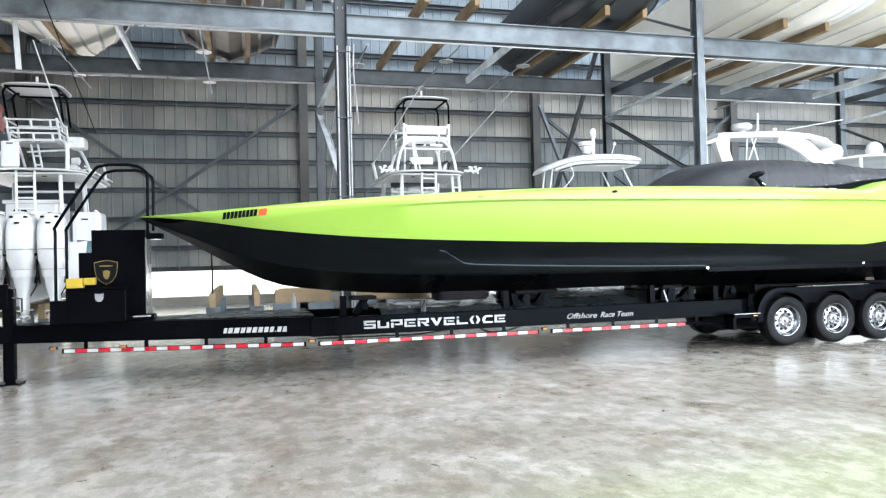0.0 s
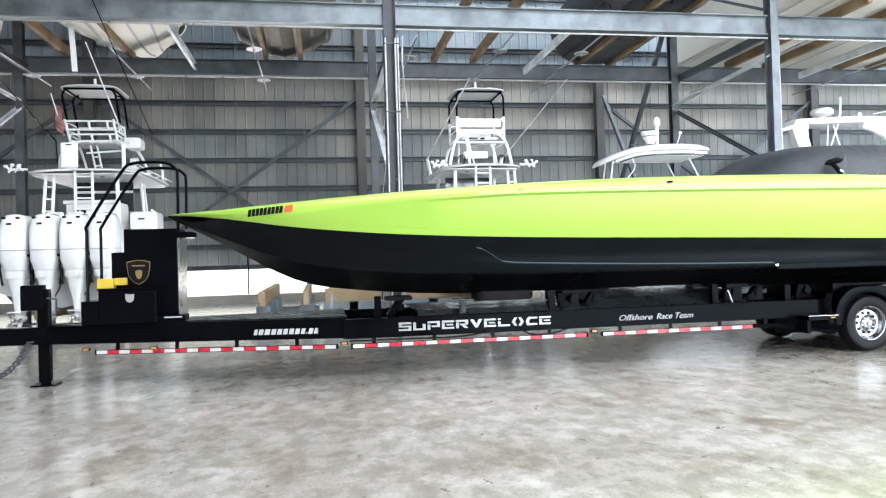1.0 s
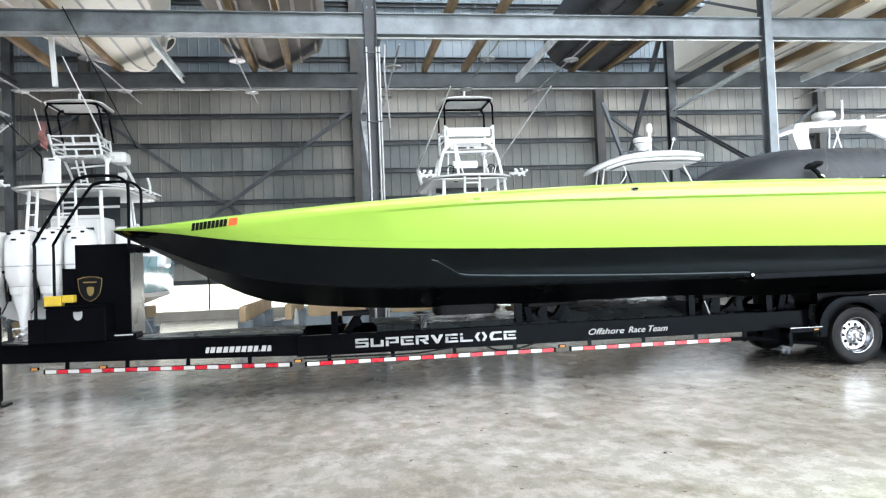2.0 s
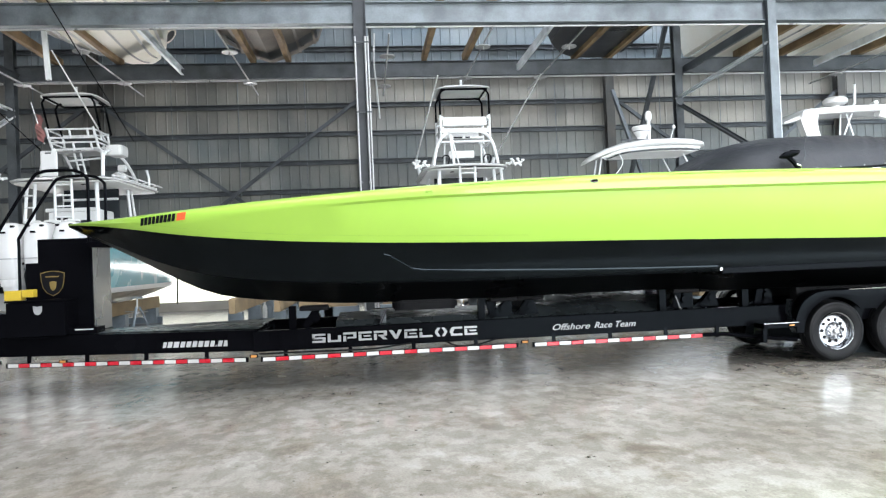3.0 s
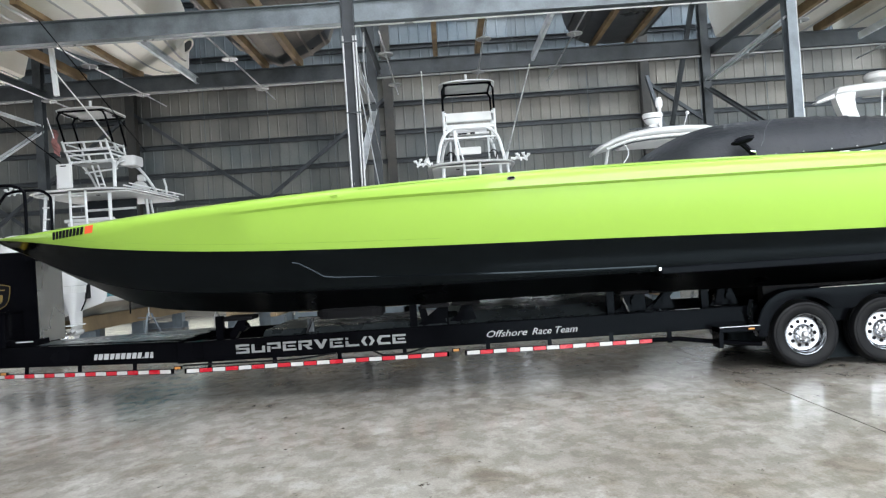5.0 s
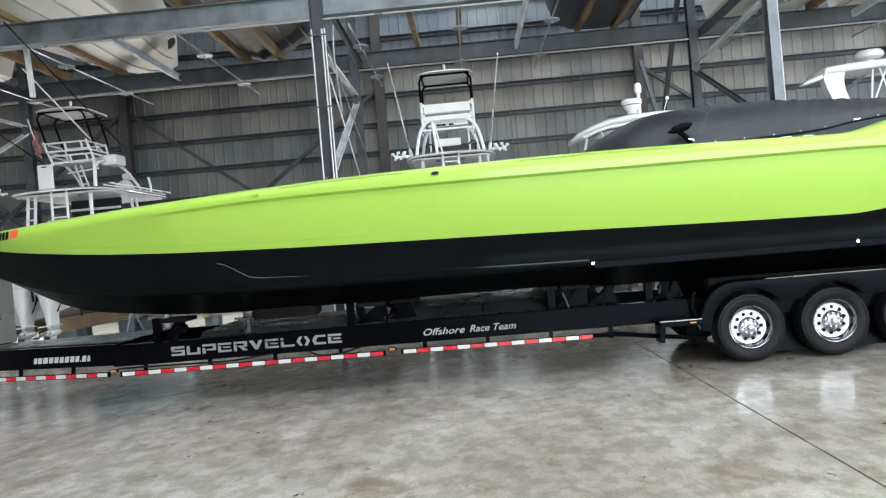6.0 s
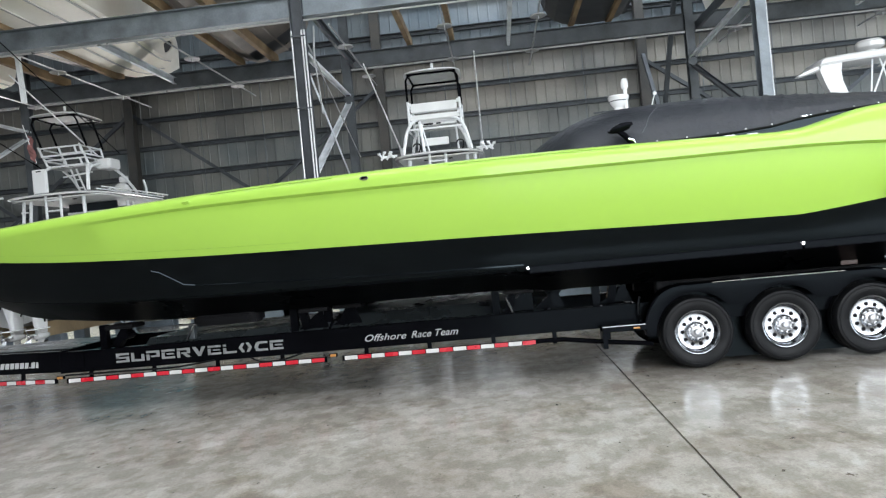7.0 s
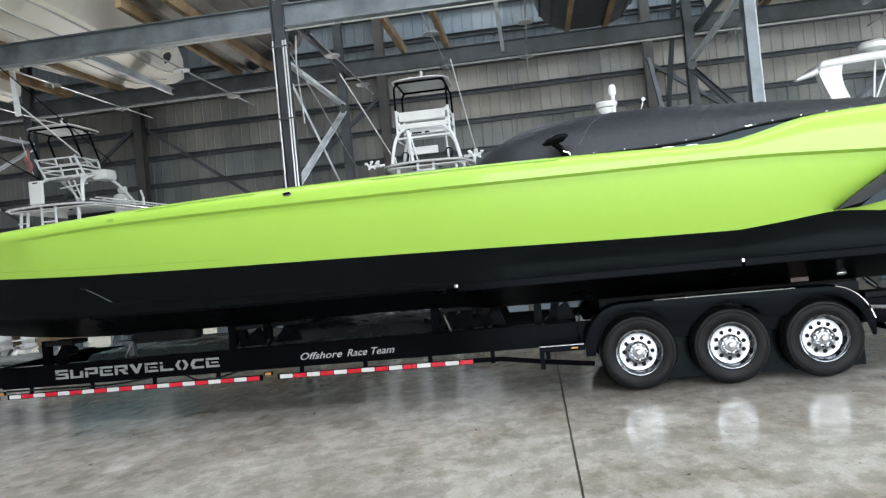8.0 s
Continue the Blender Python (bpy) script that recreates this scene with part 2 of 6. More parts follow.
# ---------------------------------------------------------------- builders
def box(x0, x1, y0, y1, z0, z1, bevel=0.0, bm=None):
    own = bmesh.new()
    vs = [own.verts.new((x, y, z)) for x in (x0, x1) for y in (y0, y1) for z in (z0, z1)]
    for f in ((0, 1, 3, 2), (4, 6, 7, 5), (0, 4, 5, 1), (2, 3, 7, 6), (0, 2, 6, 4), (1, 5, 7, 3)):
        own.faces.new([vs[i] for i in f])
    if bevel:
        bmesh.ops.bevel(own, geom=own.edges[:], offset=bevel, segments=2, affect="EDGES", profile=0.6)
    bmesh.ops.recalc_face_normals(own, faces=own.faces[:])
    return join(bm, own)


def join(bm, own):
    if bm is None:
        return own
    tmp = bpy.data.meshes.new("tmp")
    own.to_mesh(tmp)
    own.free()
    bm.from_mesh(tmp)
    bpy.data.meshes.remove(tmp)
    return bm


def grid(rows, closed=False, caps=False, bm=None, idx=None):
    """A skin over rows of points; closed: each row is a ring."""
    own = bmesh.new()
    vv = [[own.verts.new(p) for p in row] for row in rows]
    n = len(rows[0])
    for i in range(len(rows) - 1):
        for j in range(n if closed else n - 1):
            k = (j + 1) % n
            try:
                f = own.faces.new((vv[i][j], vv[i][k], vv[i + 1][k], vv[i + 1][j]))
                if idx:
                    f.material_index = idx(i, j)
            except ValueError:
                pass
    if caps:
        own.faces.new(vv[0])
        own.faces.new(vv[-1])
    bmesh.ops.remove_doubles(own, verts=own.verts[:], dist=1e-5)
    bmesh.ops.recalc_face_normals(own, faces=own.faces[:])
    return join(bm, own)


def tube(pts, r, n=8, bm=None, r2=None):
    """A round bar along a polyline."""
    pts = [Vector(p) for p in pts]
    rows = []
    ref = None
    for i, p in enumerate(pts):
        d = (pts[min(i + 1, len(pts) - 1)] - pts[max(i - 1, 0)]).normalized()
        if ref is None:
            ref = d.orthogonal().normalized()
        u = (ref - d * ref.dot(d)).normalized()
        ref = u
        v = d.cross(u)
        rad = r if r2 is None else r + (r2 - r) * i / (len(pts) - 1)
        rows.append([p + (u * math.cos(a) + v * math.sin(a)) * rad for a in (2 * math.pi * k / n for k in range(n))])
    return grid(rows, True, True, bm)


def arc(pts, steps=6):
    """A smooth way through points (Catmull-Rom)."""
    P = [Vector(p) for p in pts]
    P = [P[0] * 2 - P[1]] + P + [P[-1] * 2 - P[-2]]
    out = []
    for i in range(1, len(P) - 2):
        for k in range(steps):
            t = k / steps
            a, b, c, d = P[i - 1:i + 3]
            out.append(0.5 * ((2 * b) + (c - a) * t + (2 * a - 5 * b + 4 * c - d) * t * t + (3 * b - a - 3 * c + d) * t ** 3))
    return out + [P[-2]]


def lathe(profile, n=32, axis="y", at=(0, 0, 0), bm=None):
    """Profile of (radius, along) turned about an axis."""
    rows = []
    for r, h in profile:
        row = []
        for k in range(n):
            a = 2 * math.pi * k / n
            c, s = r * math.cos(a), r * math.sin(a)
            p = {"y": (c, h, s), "z": (c, s, h), "x": (h, c, s)}[axis]
            row.append((p[0] + at[0], p[1] + at[1], p[2] + at[2]))
        rows.append(row)
    return grid(rows, True, False, bm)


def bar(p0, p1, outline, up=(0, 0, 1), bm=None):
    """An outline (u, v) swept straight from p0 to p1; v is along up."""
    p0, p1 = Vector(p0), Vector(p1)
    d = (p1 - p0).normalized()
    up = Vector(up)
    if abs(d.dot(up)) > 0.99:
        up = Vector((0, 1, 0))
    u = d.cross(up).normalized()
    v = u.cross(d)
    return grid([[p + u * a + v * b for a, b in outline] for p in (p0, p1)], True, True, bm)


def i_shape(depth, width, tf=0.018, tw=0.012):
    h, w, t = depth / 2, width / 2, tw / 2
    return [(-w, -h), (w, -h), (w, -h + tf), (t, -h + tf), (t, h - tf), (w, h - tf), (w, h), (-w, h), (-w, h - tf), (-t, h - tf), (-t, -h + tf), (-w, -h + tf)]


def c_shape(depth, width, t=0.008):
    h = depth / 2
    return [(0, -h), (width, -h), (width, -h + t), (t, -h + t), (t, h - t), (width, h - t), (width, h), (0, h)]


def l_shape(a, t=0.008):
    return [(0, 0), (a, 0), (a, t), (t, t), (t, a), (0, a)]


def rect(w, h):
    return [(-w / 2, -h / 2), (w / 2, -h / 2), (w / 2, h / 2), (-w / 2, h / 2)]


def slab(outline, z0, z1, bevel=0.0, bm=None):
    """A flat outline (x, y) given thickness."""
    own = bmesh.new()
    a = [own.verts.new((x, y, z0)) for x, y in outline]
    b = [own.verts.new((x, y, z1)) for x, y in outline]
    n = len(outline)
    own.faces.new(a)
    own.faces.new(b)
    for i in range(n):
        own.faces.new((a[i], a[(i + 1) % n], b[(i + 1) % n], b[i]))
    bmesh.ops.recalc_face_normals(own, faces=own.faces[:])
    if bevel:
        bmesh.ops.bevel(own, geom=own.edges[:], offset=bevel, segments=2, affect="EDGES")
    return join(bm, own)


def round_rect(x0, x1, y0, y1, r, n=5):
    out = []
    for cx, cy, a0 in ((x1 - r, y1 - r, 0), (x0 + r, y1 - r, 90), (x0 + r, y0 + r, 180), (x1 - r, y0 + r, 270)):
        for k in range(n + 1):
            a = radians(a0 + 90 * k / n)
            out.append((cx + r * math.cos(a), cy + r * math.sin(a)))
    return out


def turn_y(bm, origin, m):
    bmesh.ops.transform(bm, matrix=Matrix.Translation(origin) @ m, verts=bm.verts[:])
    return bm


def make(name, bm, materials, smooth=False):
    me = bpy.data.meshes.new(name)
    bm.to_mesh(me)
    bm.free()
    for m in materials if isinstance(materials, (list, tuple)) else [materials]:
        me.materials.append(M[m])
    if smooth:
        for p in me.polygons:
            p.use_smooth = True
        me.set_sharp_from_angle(angle=radians(38))
    return me


def part(name, bm, material, parent, label="", smooth=False):
    """One mesh object under a thing or under a part."""
    ob = new(name, make(name, bm, material, smooth))
    ob.parent = parent
    if parent.parent is None:
        ob.matrix_parent_inverse = parent.matrix_basis.inverted()
    return tagged(ob, label)


def share(name, me, parent, m, label=""):
    """A further object on a shared mesh, at the pose m in the world."""
    ob = new(name, me)
    ob.parent = parent
    if parent.parent is None:
        ob.matrix_parent_inverse = parent.matrix_basis.inverted()
    ob.matrix_basis = m
    return tagged(ob, label)


def thing(name, at, label, category, group="", kind=""):
    e = new(name)
    e.empty_display_size = 0.2
    e.matrix_basis = pose(*at)
    return tagged(e, label, category, group, kind)


def solo(name, bm, material, label, category, group="", kind="", smooth=False):
    return tagged(new(name, make(name, bm, material, smooth)), label, category, group, kind)


def curve(x, table):
    """Smooth value at x from a table of (x, value)."""
    if x <= table[0][0]:
        return table[0][1]
    for i in range(len(table) - 1):
        a, b = table[i], table[i + 1]
        if x <= b[0]:
            t = (x - a[0]) / (b[0] - a[0])
            m0 = (b[1] - table[i - 1][1]) / (b[0] - table[i - 1][0]) if i else (b[1] - a[1]) / (b[0] - a[0])
            m1 = (table[i + 2][1] - a[1]) / (table[i + 2][0] - a[0]) if i + 2 < len(table) else (b[1] - a[1]) / (b[0] - a[0])
            h = b[0] - a[0]
            return ((2 * t ** 3 - 3 * t ** 2 + 1) * a[1] + (t ** 3 - 2 * t ** 2 + t) * h * m0 + (-2 * t ** 3 + 3 * t ** 2) * b[1] + (t ** 3 - t ** 2) * h * m1)
    return table[-1][1]


def lettering(words, width, height, shear=0.0, thick=0.004):
    """Raised lettering as a mesh in the x-z plane, its lower left corner at the origin, facing -y."""
    cu = bpy.data.curves.new("lettering", "FONT")
    cu.body, cu.shear, cu.extrude, cu.resolution_u, cu.offset = words, shear, 0.01, 3, 0.0
    ob = bpy.data.objects.new("lettering", cu)
    scene.collection.objects.link(ob)
    bpy.context.view_layer.update()
    me = bpy.data.meshes.new_from_object(ob.evaluated_get(bpy.context.evaluated_depsgraph_get()))
    bpy.data.objects.remove(ob)
    bm = bmesh.new()
    bm.from_mesh(me)
    bpy.data.meshes.remove(me)
    xs = [v.co.x for v in bm.verts]
    ys = [v.co.y for v in bm.verts]
    x0, y0, sx, sy = min(xs), min(ys), width / (max(xs) - min(xs)), height / (max(ys) - min(ys))
    for v in bm.verts:
        v.co = ((v.co.x - x0) * sx, -v.co.z / 0.01 * thick, (v.co.y - y0) * sy)
    return bm


# ---------------------------------------------------------------- the hangar
YW, YF, YB = 29.7, 17.55, 22.85          # far wall, front and back rows of rack columns
BAYS = (-17.7, -7.65, 2.42, 12.4, 22.4)  # column lines
WX0, WX1, YS, ROOF = -24.0, 34.0, -10.0, 14.0

tagged(solo("ground", box(-400, 400, -400, 400, -0.6, -0.35), "kerb", "", "", kind="structure"), "pale sunlit ground outside the hangar", "ground")
floor = solo("floor", box(WX0, WX1, YS, YW + 0.4, -0.34, -0.018), "joint", "polished grey concrete hangar floor with saw-cut joints", "floor", kind="structure")
JX, JY = (WX0, -13.8, -3.03, 7.74, 18.5, WX1), (YS, -1.5, 15.4, YW + 0.4)
for i in range(len(JX) - 1):
    for j in range(len(JY) - 1):
        x0, x1, y0, y1 = JX[i], JX[i + 1], JY[j] + 0.006, JY[j + 1] - 0.006
        n = int((y1 - y0) / 0.06)
        chips = [[0.009 + 0.004 * noise.noise((7.0 * y, 9.0 * i + k, j)) + 0.012 * max(0.0, noise.noise((3.0 * y, 5.0 * i + k, 2.0 + j)) - 0.35) for y in (y0 + (y1 - y0) * q / n for q in range(n + 1))] for k in (0, 1)]
        outline = [(x1 - chips[1][q], y0 + (y1 - y0) * q / n) for q in range(n + 1)] + [(x0 + chips[0][q], y0 + (y1 - y0) * q / n) for q in range(n, -1, -1)]
        part("floor_slab", slab(outline, -0.016, 0.0), "floor", floor)

wall_n = solo("wall_north", box(WX0, WX1, YW - 0.02, YW + 0.35, 0.0, 0.33), "kerb", "low concrete kerb under corrugated steel hangar siding", "wall", kind="structure")


def siding_sheet(width, z0, z1, ribs=3):
    """One sheet of ribbed siding."""
    pitch = width / ribs
    prof = []
    for k in range(ribs):
        x = k * pitch
        prof += [(x, 0.0), (x + pitch * 0.80, 0.0), (x + pitch * 0.86, -0.022), (x + pitch * 0.94, -0.022)]
    prof.append((width, 0.0))
    bm = grid([[(x, y, z) for x, y in prof] for z in (z0, z1)])
    return grid([[(x, y + 0.012, z) for x, y in prof] for z in (z0, z1)], bm=bm)


SHEET = 1.158
# the two upper courses carry that light in their sheet colour
COURSES = [make("wall_sheet", siding_sheet(SHEET, z0, z1), m) for z0, z1, m in ((1.36, 6.71, "siding"), (0.33, 6.71, "siding"), (6.68, 8.94, "siding_beige"), (8.91, ROOF, "siding_blue"))]
for k in range(int((WX1 - WX0) / SHEET) + 1):
    x = WX0 + k * SHEET
    for me, dy in ((COURSES[0 if x < 2.0 else 1], 0.0), (COURSES[2], -0.004), (COURSES[3], -0.008)):
        share("wall_sheet", me, wall_n, pose(x, YW + dy, 0))
for k in range(11):
    z = 1.12 + 1.115 * k if k else 1.42
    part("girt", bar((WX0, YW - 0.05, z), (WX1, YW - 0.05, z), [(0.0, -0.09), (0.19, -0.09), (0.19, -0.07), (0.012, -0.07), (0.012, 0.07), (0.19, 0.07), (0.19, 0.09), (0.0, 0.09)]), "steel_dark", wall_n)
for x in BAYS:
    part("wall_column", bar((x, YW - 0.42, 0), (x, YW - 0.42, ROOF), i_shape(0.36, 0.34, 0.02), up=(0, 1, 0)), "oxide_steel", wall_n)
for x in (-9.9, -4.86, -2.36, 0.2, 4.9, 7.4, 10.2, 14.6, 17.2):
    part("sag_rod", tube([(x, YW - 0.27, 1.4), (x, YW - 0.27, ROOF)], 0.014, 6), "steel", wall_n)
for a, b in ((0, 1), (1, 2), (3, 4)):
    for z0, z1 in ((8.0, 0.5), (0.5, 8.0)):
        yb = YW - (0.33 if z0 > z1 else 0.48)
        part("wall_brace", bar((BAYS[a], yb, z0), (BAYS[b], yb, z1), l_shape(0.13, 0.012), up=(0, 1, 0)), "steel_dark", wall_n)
# upright sheet that glows in place of sunlit ground and hedge
tagged(solo("backdrop", box(WX0 - 30, 6, YW + 5, YW + 5.2, -0.3, 3.2), "outside", "", "", kind="structure"), "glowing backdrop for the bright ground and hedge outside the open wall foot", "backdrop")

# the gap in this unseen wall is added for the west fill lamp
ww = box(WX0 - 0.3, WX0, YS, -2.1, 0, ROOF)
box(WX0 - 0.3, WX0, 14.1, YW, 0, ROOF, bm=ww)
box(WX0 - 0.3, WX0, -2.1, 14.1, 7.1, ROOF, bm=ww)
solo("wall_west", ww, "siding", "unseen steel-clad end wall with an opening added for fill light", "wall", kind="structure")
we = box(WX1, WX1 + 0.3, YS, -2.2, 0, ROOF)
box(WX1, WX1 + 0.3, 20.2, YW, 0, ROOF, bm=we)
box(WX1, WX1 + 0.3, -2.2, 20.2, 9.0, ROOF, bm=we)
solo("wall_east", we, "siding", "steel-clad hangar wall with a wide open door", "wall", kind="structure")
# unseen wall, made pale so that it bounces light onto the hull side
ws = box(WX0, 3.8, YS - 0.3, YS, 0, ROOF)
box(26.2, WX1, YS - 0.3, YS, 0, ROOF, bm=ws)
box(3.8, 26.2, YS - 0.3, YS, 9.0, ROOF, bm=ws)
solo("wall_south", ws, "liner", "unseen side wall, pale to bounce light, with a wide open door", "wall", kind="structure")
# unseen roof openings for the lamps; opaque panes are added to stop direct sun
LIGHTS = ((-2.6, 1.6), (5.4, 9.6), (24.9, 27.5))
roof = box(WX0, WX1, YS, -2.6, ROOF, ROOF + 0.2)
for y0, y1 in ((1.6, 5.4), (9.6, 24.9), (27.5, YW + 0.4)):
    box(WX0, WX1, y0, y1, ROOF, ROOF + 0.2, bm=roof)
panes = None
for k, (y0, y1) in enumerate(LIGHTS):
    x0, x1 = (-2.2, 30.2) if k < 2 else (1.8, 30.2)
    box(WX0, x0, y0, y1, ROOF, ROOF + 0.2, bm=roof)
    box(x1, WX1, y0, y1, ROOF, ROOF + 0.2, bm=roof)
    panes = box(x0, x1, y0, y1, ROOF + 0.05, ROOF + 0.09, bm=panes)
solo("ceiling_sun_panes", panes, "frosted", "unseen pale panes that keep direct sun out of the roof openings", "roof light", kind="structure")
solo("ceiling", roof, "roof", "sheet steel hangar roof with long roof lights", "ceiling", kind="structure")

# ---------------------------------------------------------------- boat rack
BRACE = {-7.65: (6.42, 3.4), 2.42: (6.42, 3.4), 12.4: (6.6, 3.65), 22.4: (6.6, 3.65)}
rack = thing("boat_rack", (2.42, YF, 0), "tall galvanised steel boat storage rack with timber bunks", "storage rack")
for x in BAYS[1:]:
    part("rack_column", bar((x, YF, 0), (x, YF, 12.5), [(b, a) for a, b in i_shape(0.29, 0.28, 0.018)] if x < 10 else i_shape(0.30, 0.21, 0.018), up=(0, 1, 0)), "column" if x < 10 else "steel", rack)
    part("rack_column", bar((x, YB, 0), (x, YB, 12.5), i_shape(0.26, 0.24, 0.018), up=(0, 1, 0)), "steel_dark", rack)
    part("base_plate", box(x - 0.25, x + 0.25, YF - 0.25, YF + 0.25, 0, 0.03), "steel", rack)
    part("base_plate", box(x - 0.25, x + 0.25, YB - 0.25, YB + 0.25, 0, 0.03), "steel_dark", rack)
    hi, lo = BRACE[x]
    for p, q, r in (((x, YF, hi), (x, YB, 6.42), 0.16), ((x, YB, 6.2), (x, YF, lo), 0.18), ((x, YF, lo - 0.3), (x, YB, 0.4), 0.14), ((x, YB, 10.2), (x, YF, 7.7), 0.14)):
        part("rack_brace", bar(p, q, c_shape(r, 0.06, 0.012), up=(1, 0, 0)), "galv" if x < 10 or p[2] == hi else "steel_dark", rack)
    part("end_joist", bar((x + 0.2, YF, 7.3), (x + 0.2, YB, 7.3), c_shape(0.22, 0.08), up=(0, 0, 1)), "steel_dark", rack)
for i in range(len(BAYS) - 1):
    x0, x1 = BAYS[i] + 0.15, BAYS[i + 1] - 0.15
    part("front_beam", bar((x0, YF, 7.33), (x1, YF, 7.33), i_shape(0.50, 0.24, 0.022)), "steel", rack)
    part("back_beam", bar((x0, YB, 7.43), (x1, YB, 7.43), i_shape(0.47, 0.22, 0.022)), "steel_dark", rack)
    part("sprinkler_pipe", tube([(x0, YF - 0.06, 7.0), (x1, YF - 0.06, 7.0)], 0.022, 8), "pipe", rack)
    part("sprinkler_pipe", tube([(x0, YB - 0.16, 7.12), (x1, YB - 0.16, 7.12)], 0.03, 8), "pipe", rack)
for x in (-11.2, -9.4, -6.35, -4.62, -0.78, 0.26, 4.36, 5.62, 9.1, 10.17, 14.5, 15.9, 18.6, 19.9):
    part("timber_bunk", box(x - 0.07, x + 0.07, YF - 1.0, YB + 0.25, 7.672, 7.93, 0.012), "wood", rack)
for x in (-2.85, 7.2, 16.95, 21.0):
    part("joist", bar((x, YF + 0.13, 7.42), (x, YB - 0.12, 7.42), c_shape(0.20, 0.09), up=(0, 0, 1)), "galv", rack)
# pipes and conduits that run down the front columns
for x in (-7.65, 2.42):
    for dx in (-0.12, 0.11, 0.17):
        part("conduit", tube([(x + dx, YF - 0.19, 0.1), (x + dx, YF - 0.19, 6.75)], 0.022, 8), "pipe", rack)
    for z in (1.2, 3.1, 5.0, 6.6):
        part("conduit_clamp", box(x - 0.15, x + 0.20, YF - 0.215, YF - 0.152, z, z + 0.03), "steel_dark", rack)
for y0, z0, y1, z1 in ((25.0, 3.46, 28.4, 8.0), (28.2, 2.71, 23.0, 9.0)):
    part("rack_brace", bar((12.2, y0, z0), (12.2, y1, z1), l_shape(0.13, 0.012), up=(1, 0, 0)), "steel_dark", rack)
part("conduit", tube([(12.53, YF - 0.10, 0.1), (12.53, YF - 0.10, 6.95)], 0.02, 8), "pipe", rack)
part("tie_bar", bar((2.55, YF, 5.92), (2.55, YB, 2.95), rect(0.11, 0.012), up=(1, 0, 0)), "galv", rack)
part("tie_rod", tube([(2.55, YF + 0.1, 6.6), (2.55, YB + 0.2, 4.6)], 0.016, 6), "pipe", rack)
# in-rack sprinkler branches with round shields
for x, z, y1 in ((-4.42, 7.11, 24.4), (-0.85, 7.05, 24.2), (-7.2, 7.1, 24.0), (5.6, 7.12, 23.6), (3.1, 6.9, 24.0), (7.9, 7.1, 24.4), (13.6, 7.05, 24.0), (17.6, 7.05, 24.0)):
    part("branch_pipe", tube([(x, YF + 0.1, z), (x, y1, z)], 0.022, 6), "pipe", rack)
    for y in (19.4, 22.6):
        part("sprinkler_shield", lathe([(0.02, -0.015), (0.19, -0.02), (0.20, -0.05), (0.19, -0.055), (0.02, -0.03)], 20, "z", (x, y, z)), "pipe", rack, smooth=True)
        part("sprinkler_head", tube([(x, y, z), (x, y, z - 0.12)], 0.018, 6), "pipe", rack)
part("hanging_tube", bar((-4.88, 18.62, 6.18), (-4.95, 18.62, 7.35), rect(0.10, 0.10), up=(0, 1, 0)), "alu_white", rack, "white capped tube hanging from the beam")
part("drop_hose", tube(arc([(2.75, YF + 0.1, 6.9), (2.72, YF + 0.05, 6.2), (2.78, YF, 5.3), (2.80, YF, 4.9)]), 0.02, 6), "pipe", rack)


def stored_hull(name, x, y0, y1, half, keel, height, material, label, dead=0.30, stripe=None, bow_north=False, bilge=False, taper=(0.62, 2.4)):
    """A boat that lies keel down on the timber bunks of the rack."""
    t = thing(name, (x, (y0 + y1) / 2, keel), label, "boat", "boats on the upper rack")
    rows, n = [], 22
    for i in range(n + 1):
        s = i / n
        y = y0 + (y1 - y0) * (s if bow_north else 1 - s)
        w = half * (1 - max(0, (s - taper[0]) / (1 - taper[0])) ** taper[1]) + 0.02
        rise = height * 0.75 * max(0, (s - 0.66) / 0.34) ** 2.2
        k = keel + rise
        top = keel + height + 0.25 * s
        ch = min(k + dead + 0.35 * max(0, s - 0.5), top - 0.05)
        half_row = [(w * 1.05, top), (w * 1.02, (top + ch) / 2), (w * 0.93, ch + 0.06), (w * 0.86, ch), (w * 0.60, k + (ch - k) * 0.62), (w * 0.57, k + (ch - k) * 0.55), (w * 0.30, k + (ch - k) * 0.30), (w * 0.27, k + (ch - k) * 0.24), (0.0, k)]
        if bilge:
            half_row = [(w * math.cos(radians(q)) ** 0.62, top - (top - k) * math.sin(radians(q)) ** 0.8) for q in (0, 11, 22, 33, 45, 56, 67, 78)] + [(0.0, k)]
        rows.append([(x - a, y, b) for a, b in half_row] + [(x + a, y, b) for a, b in half_row[-2::-1]])
    bm = grid(rows, idx=(lambda i, j: 1 if i in (1, 2) else 0) if stripe else None)
    part("hull", bm, [material, stripe or material], t, smooth=True)
    part("transom", grid([[Vector(p) for p in rows[0]], [Vector((x + (p[0] - x) * 0.02, p[1], keel + height)) for p in rows[0]]]), stripe or material, t)
    for j in (3, 5, 7):
        for k in (j, 16 - j):
            strake = [[(r[k][0], r[k][1], r[k][2] + 0.01), (r[k][0] + math.copysign(0.035, r[k][0] - x), r[k][1], r[k][2] - 0.03), (r[k][0] - math.copysign(0.05, r[k][0] - x), r[k][1], r[k][2] - 0.02)] for r in rows[:-3]]
            # white on cream hulls puts the light caught by the strakes into their colour
            part("strake", grid(strake, True, True), "gel" if material == "cream" else material, t)
    part("deck", grid([[r[0], ((r[0][0] + r[-1][0]) / 2, r[0][1], r[0][2] + 0.12), r[-1]] for r in rows]), "gel", t)
    return t


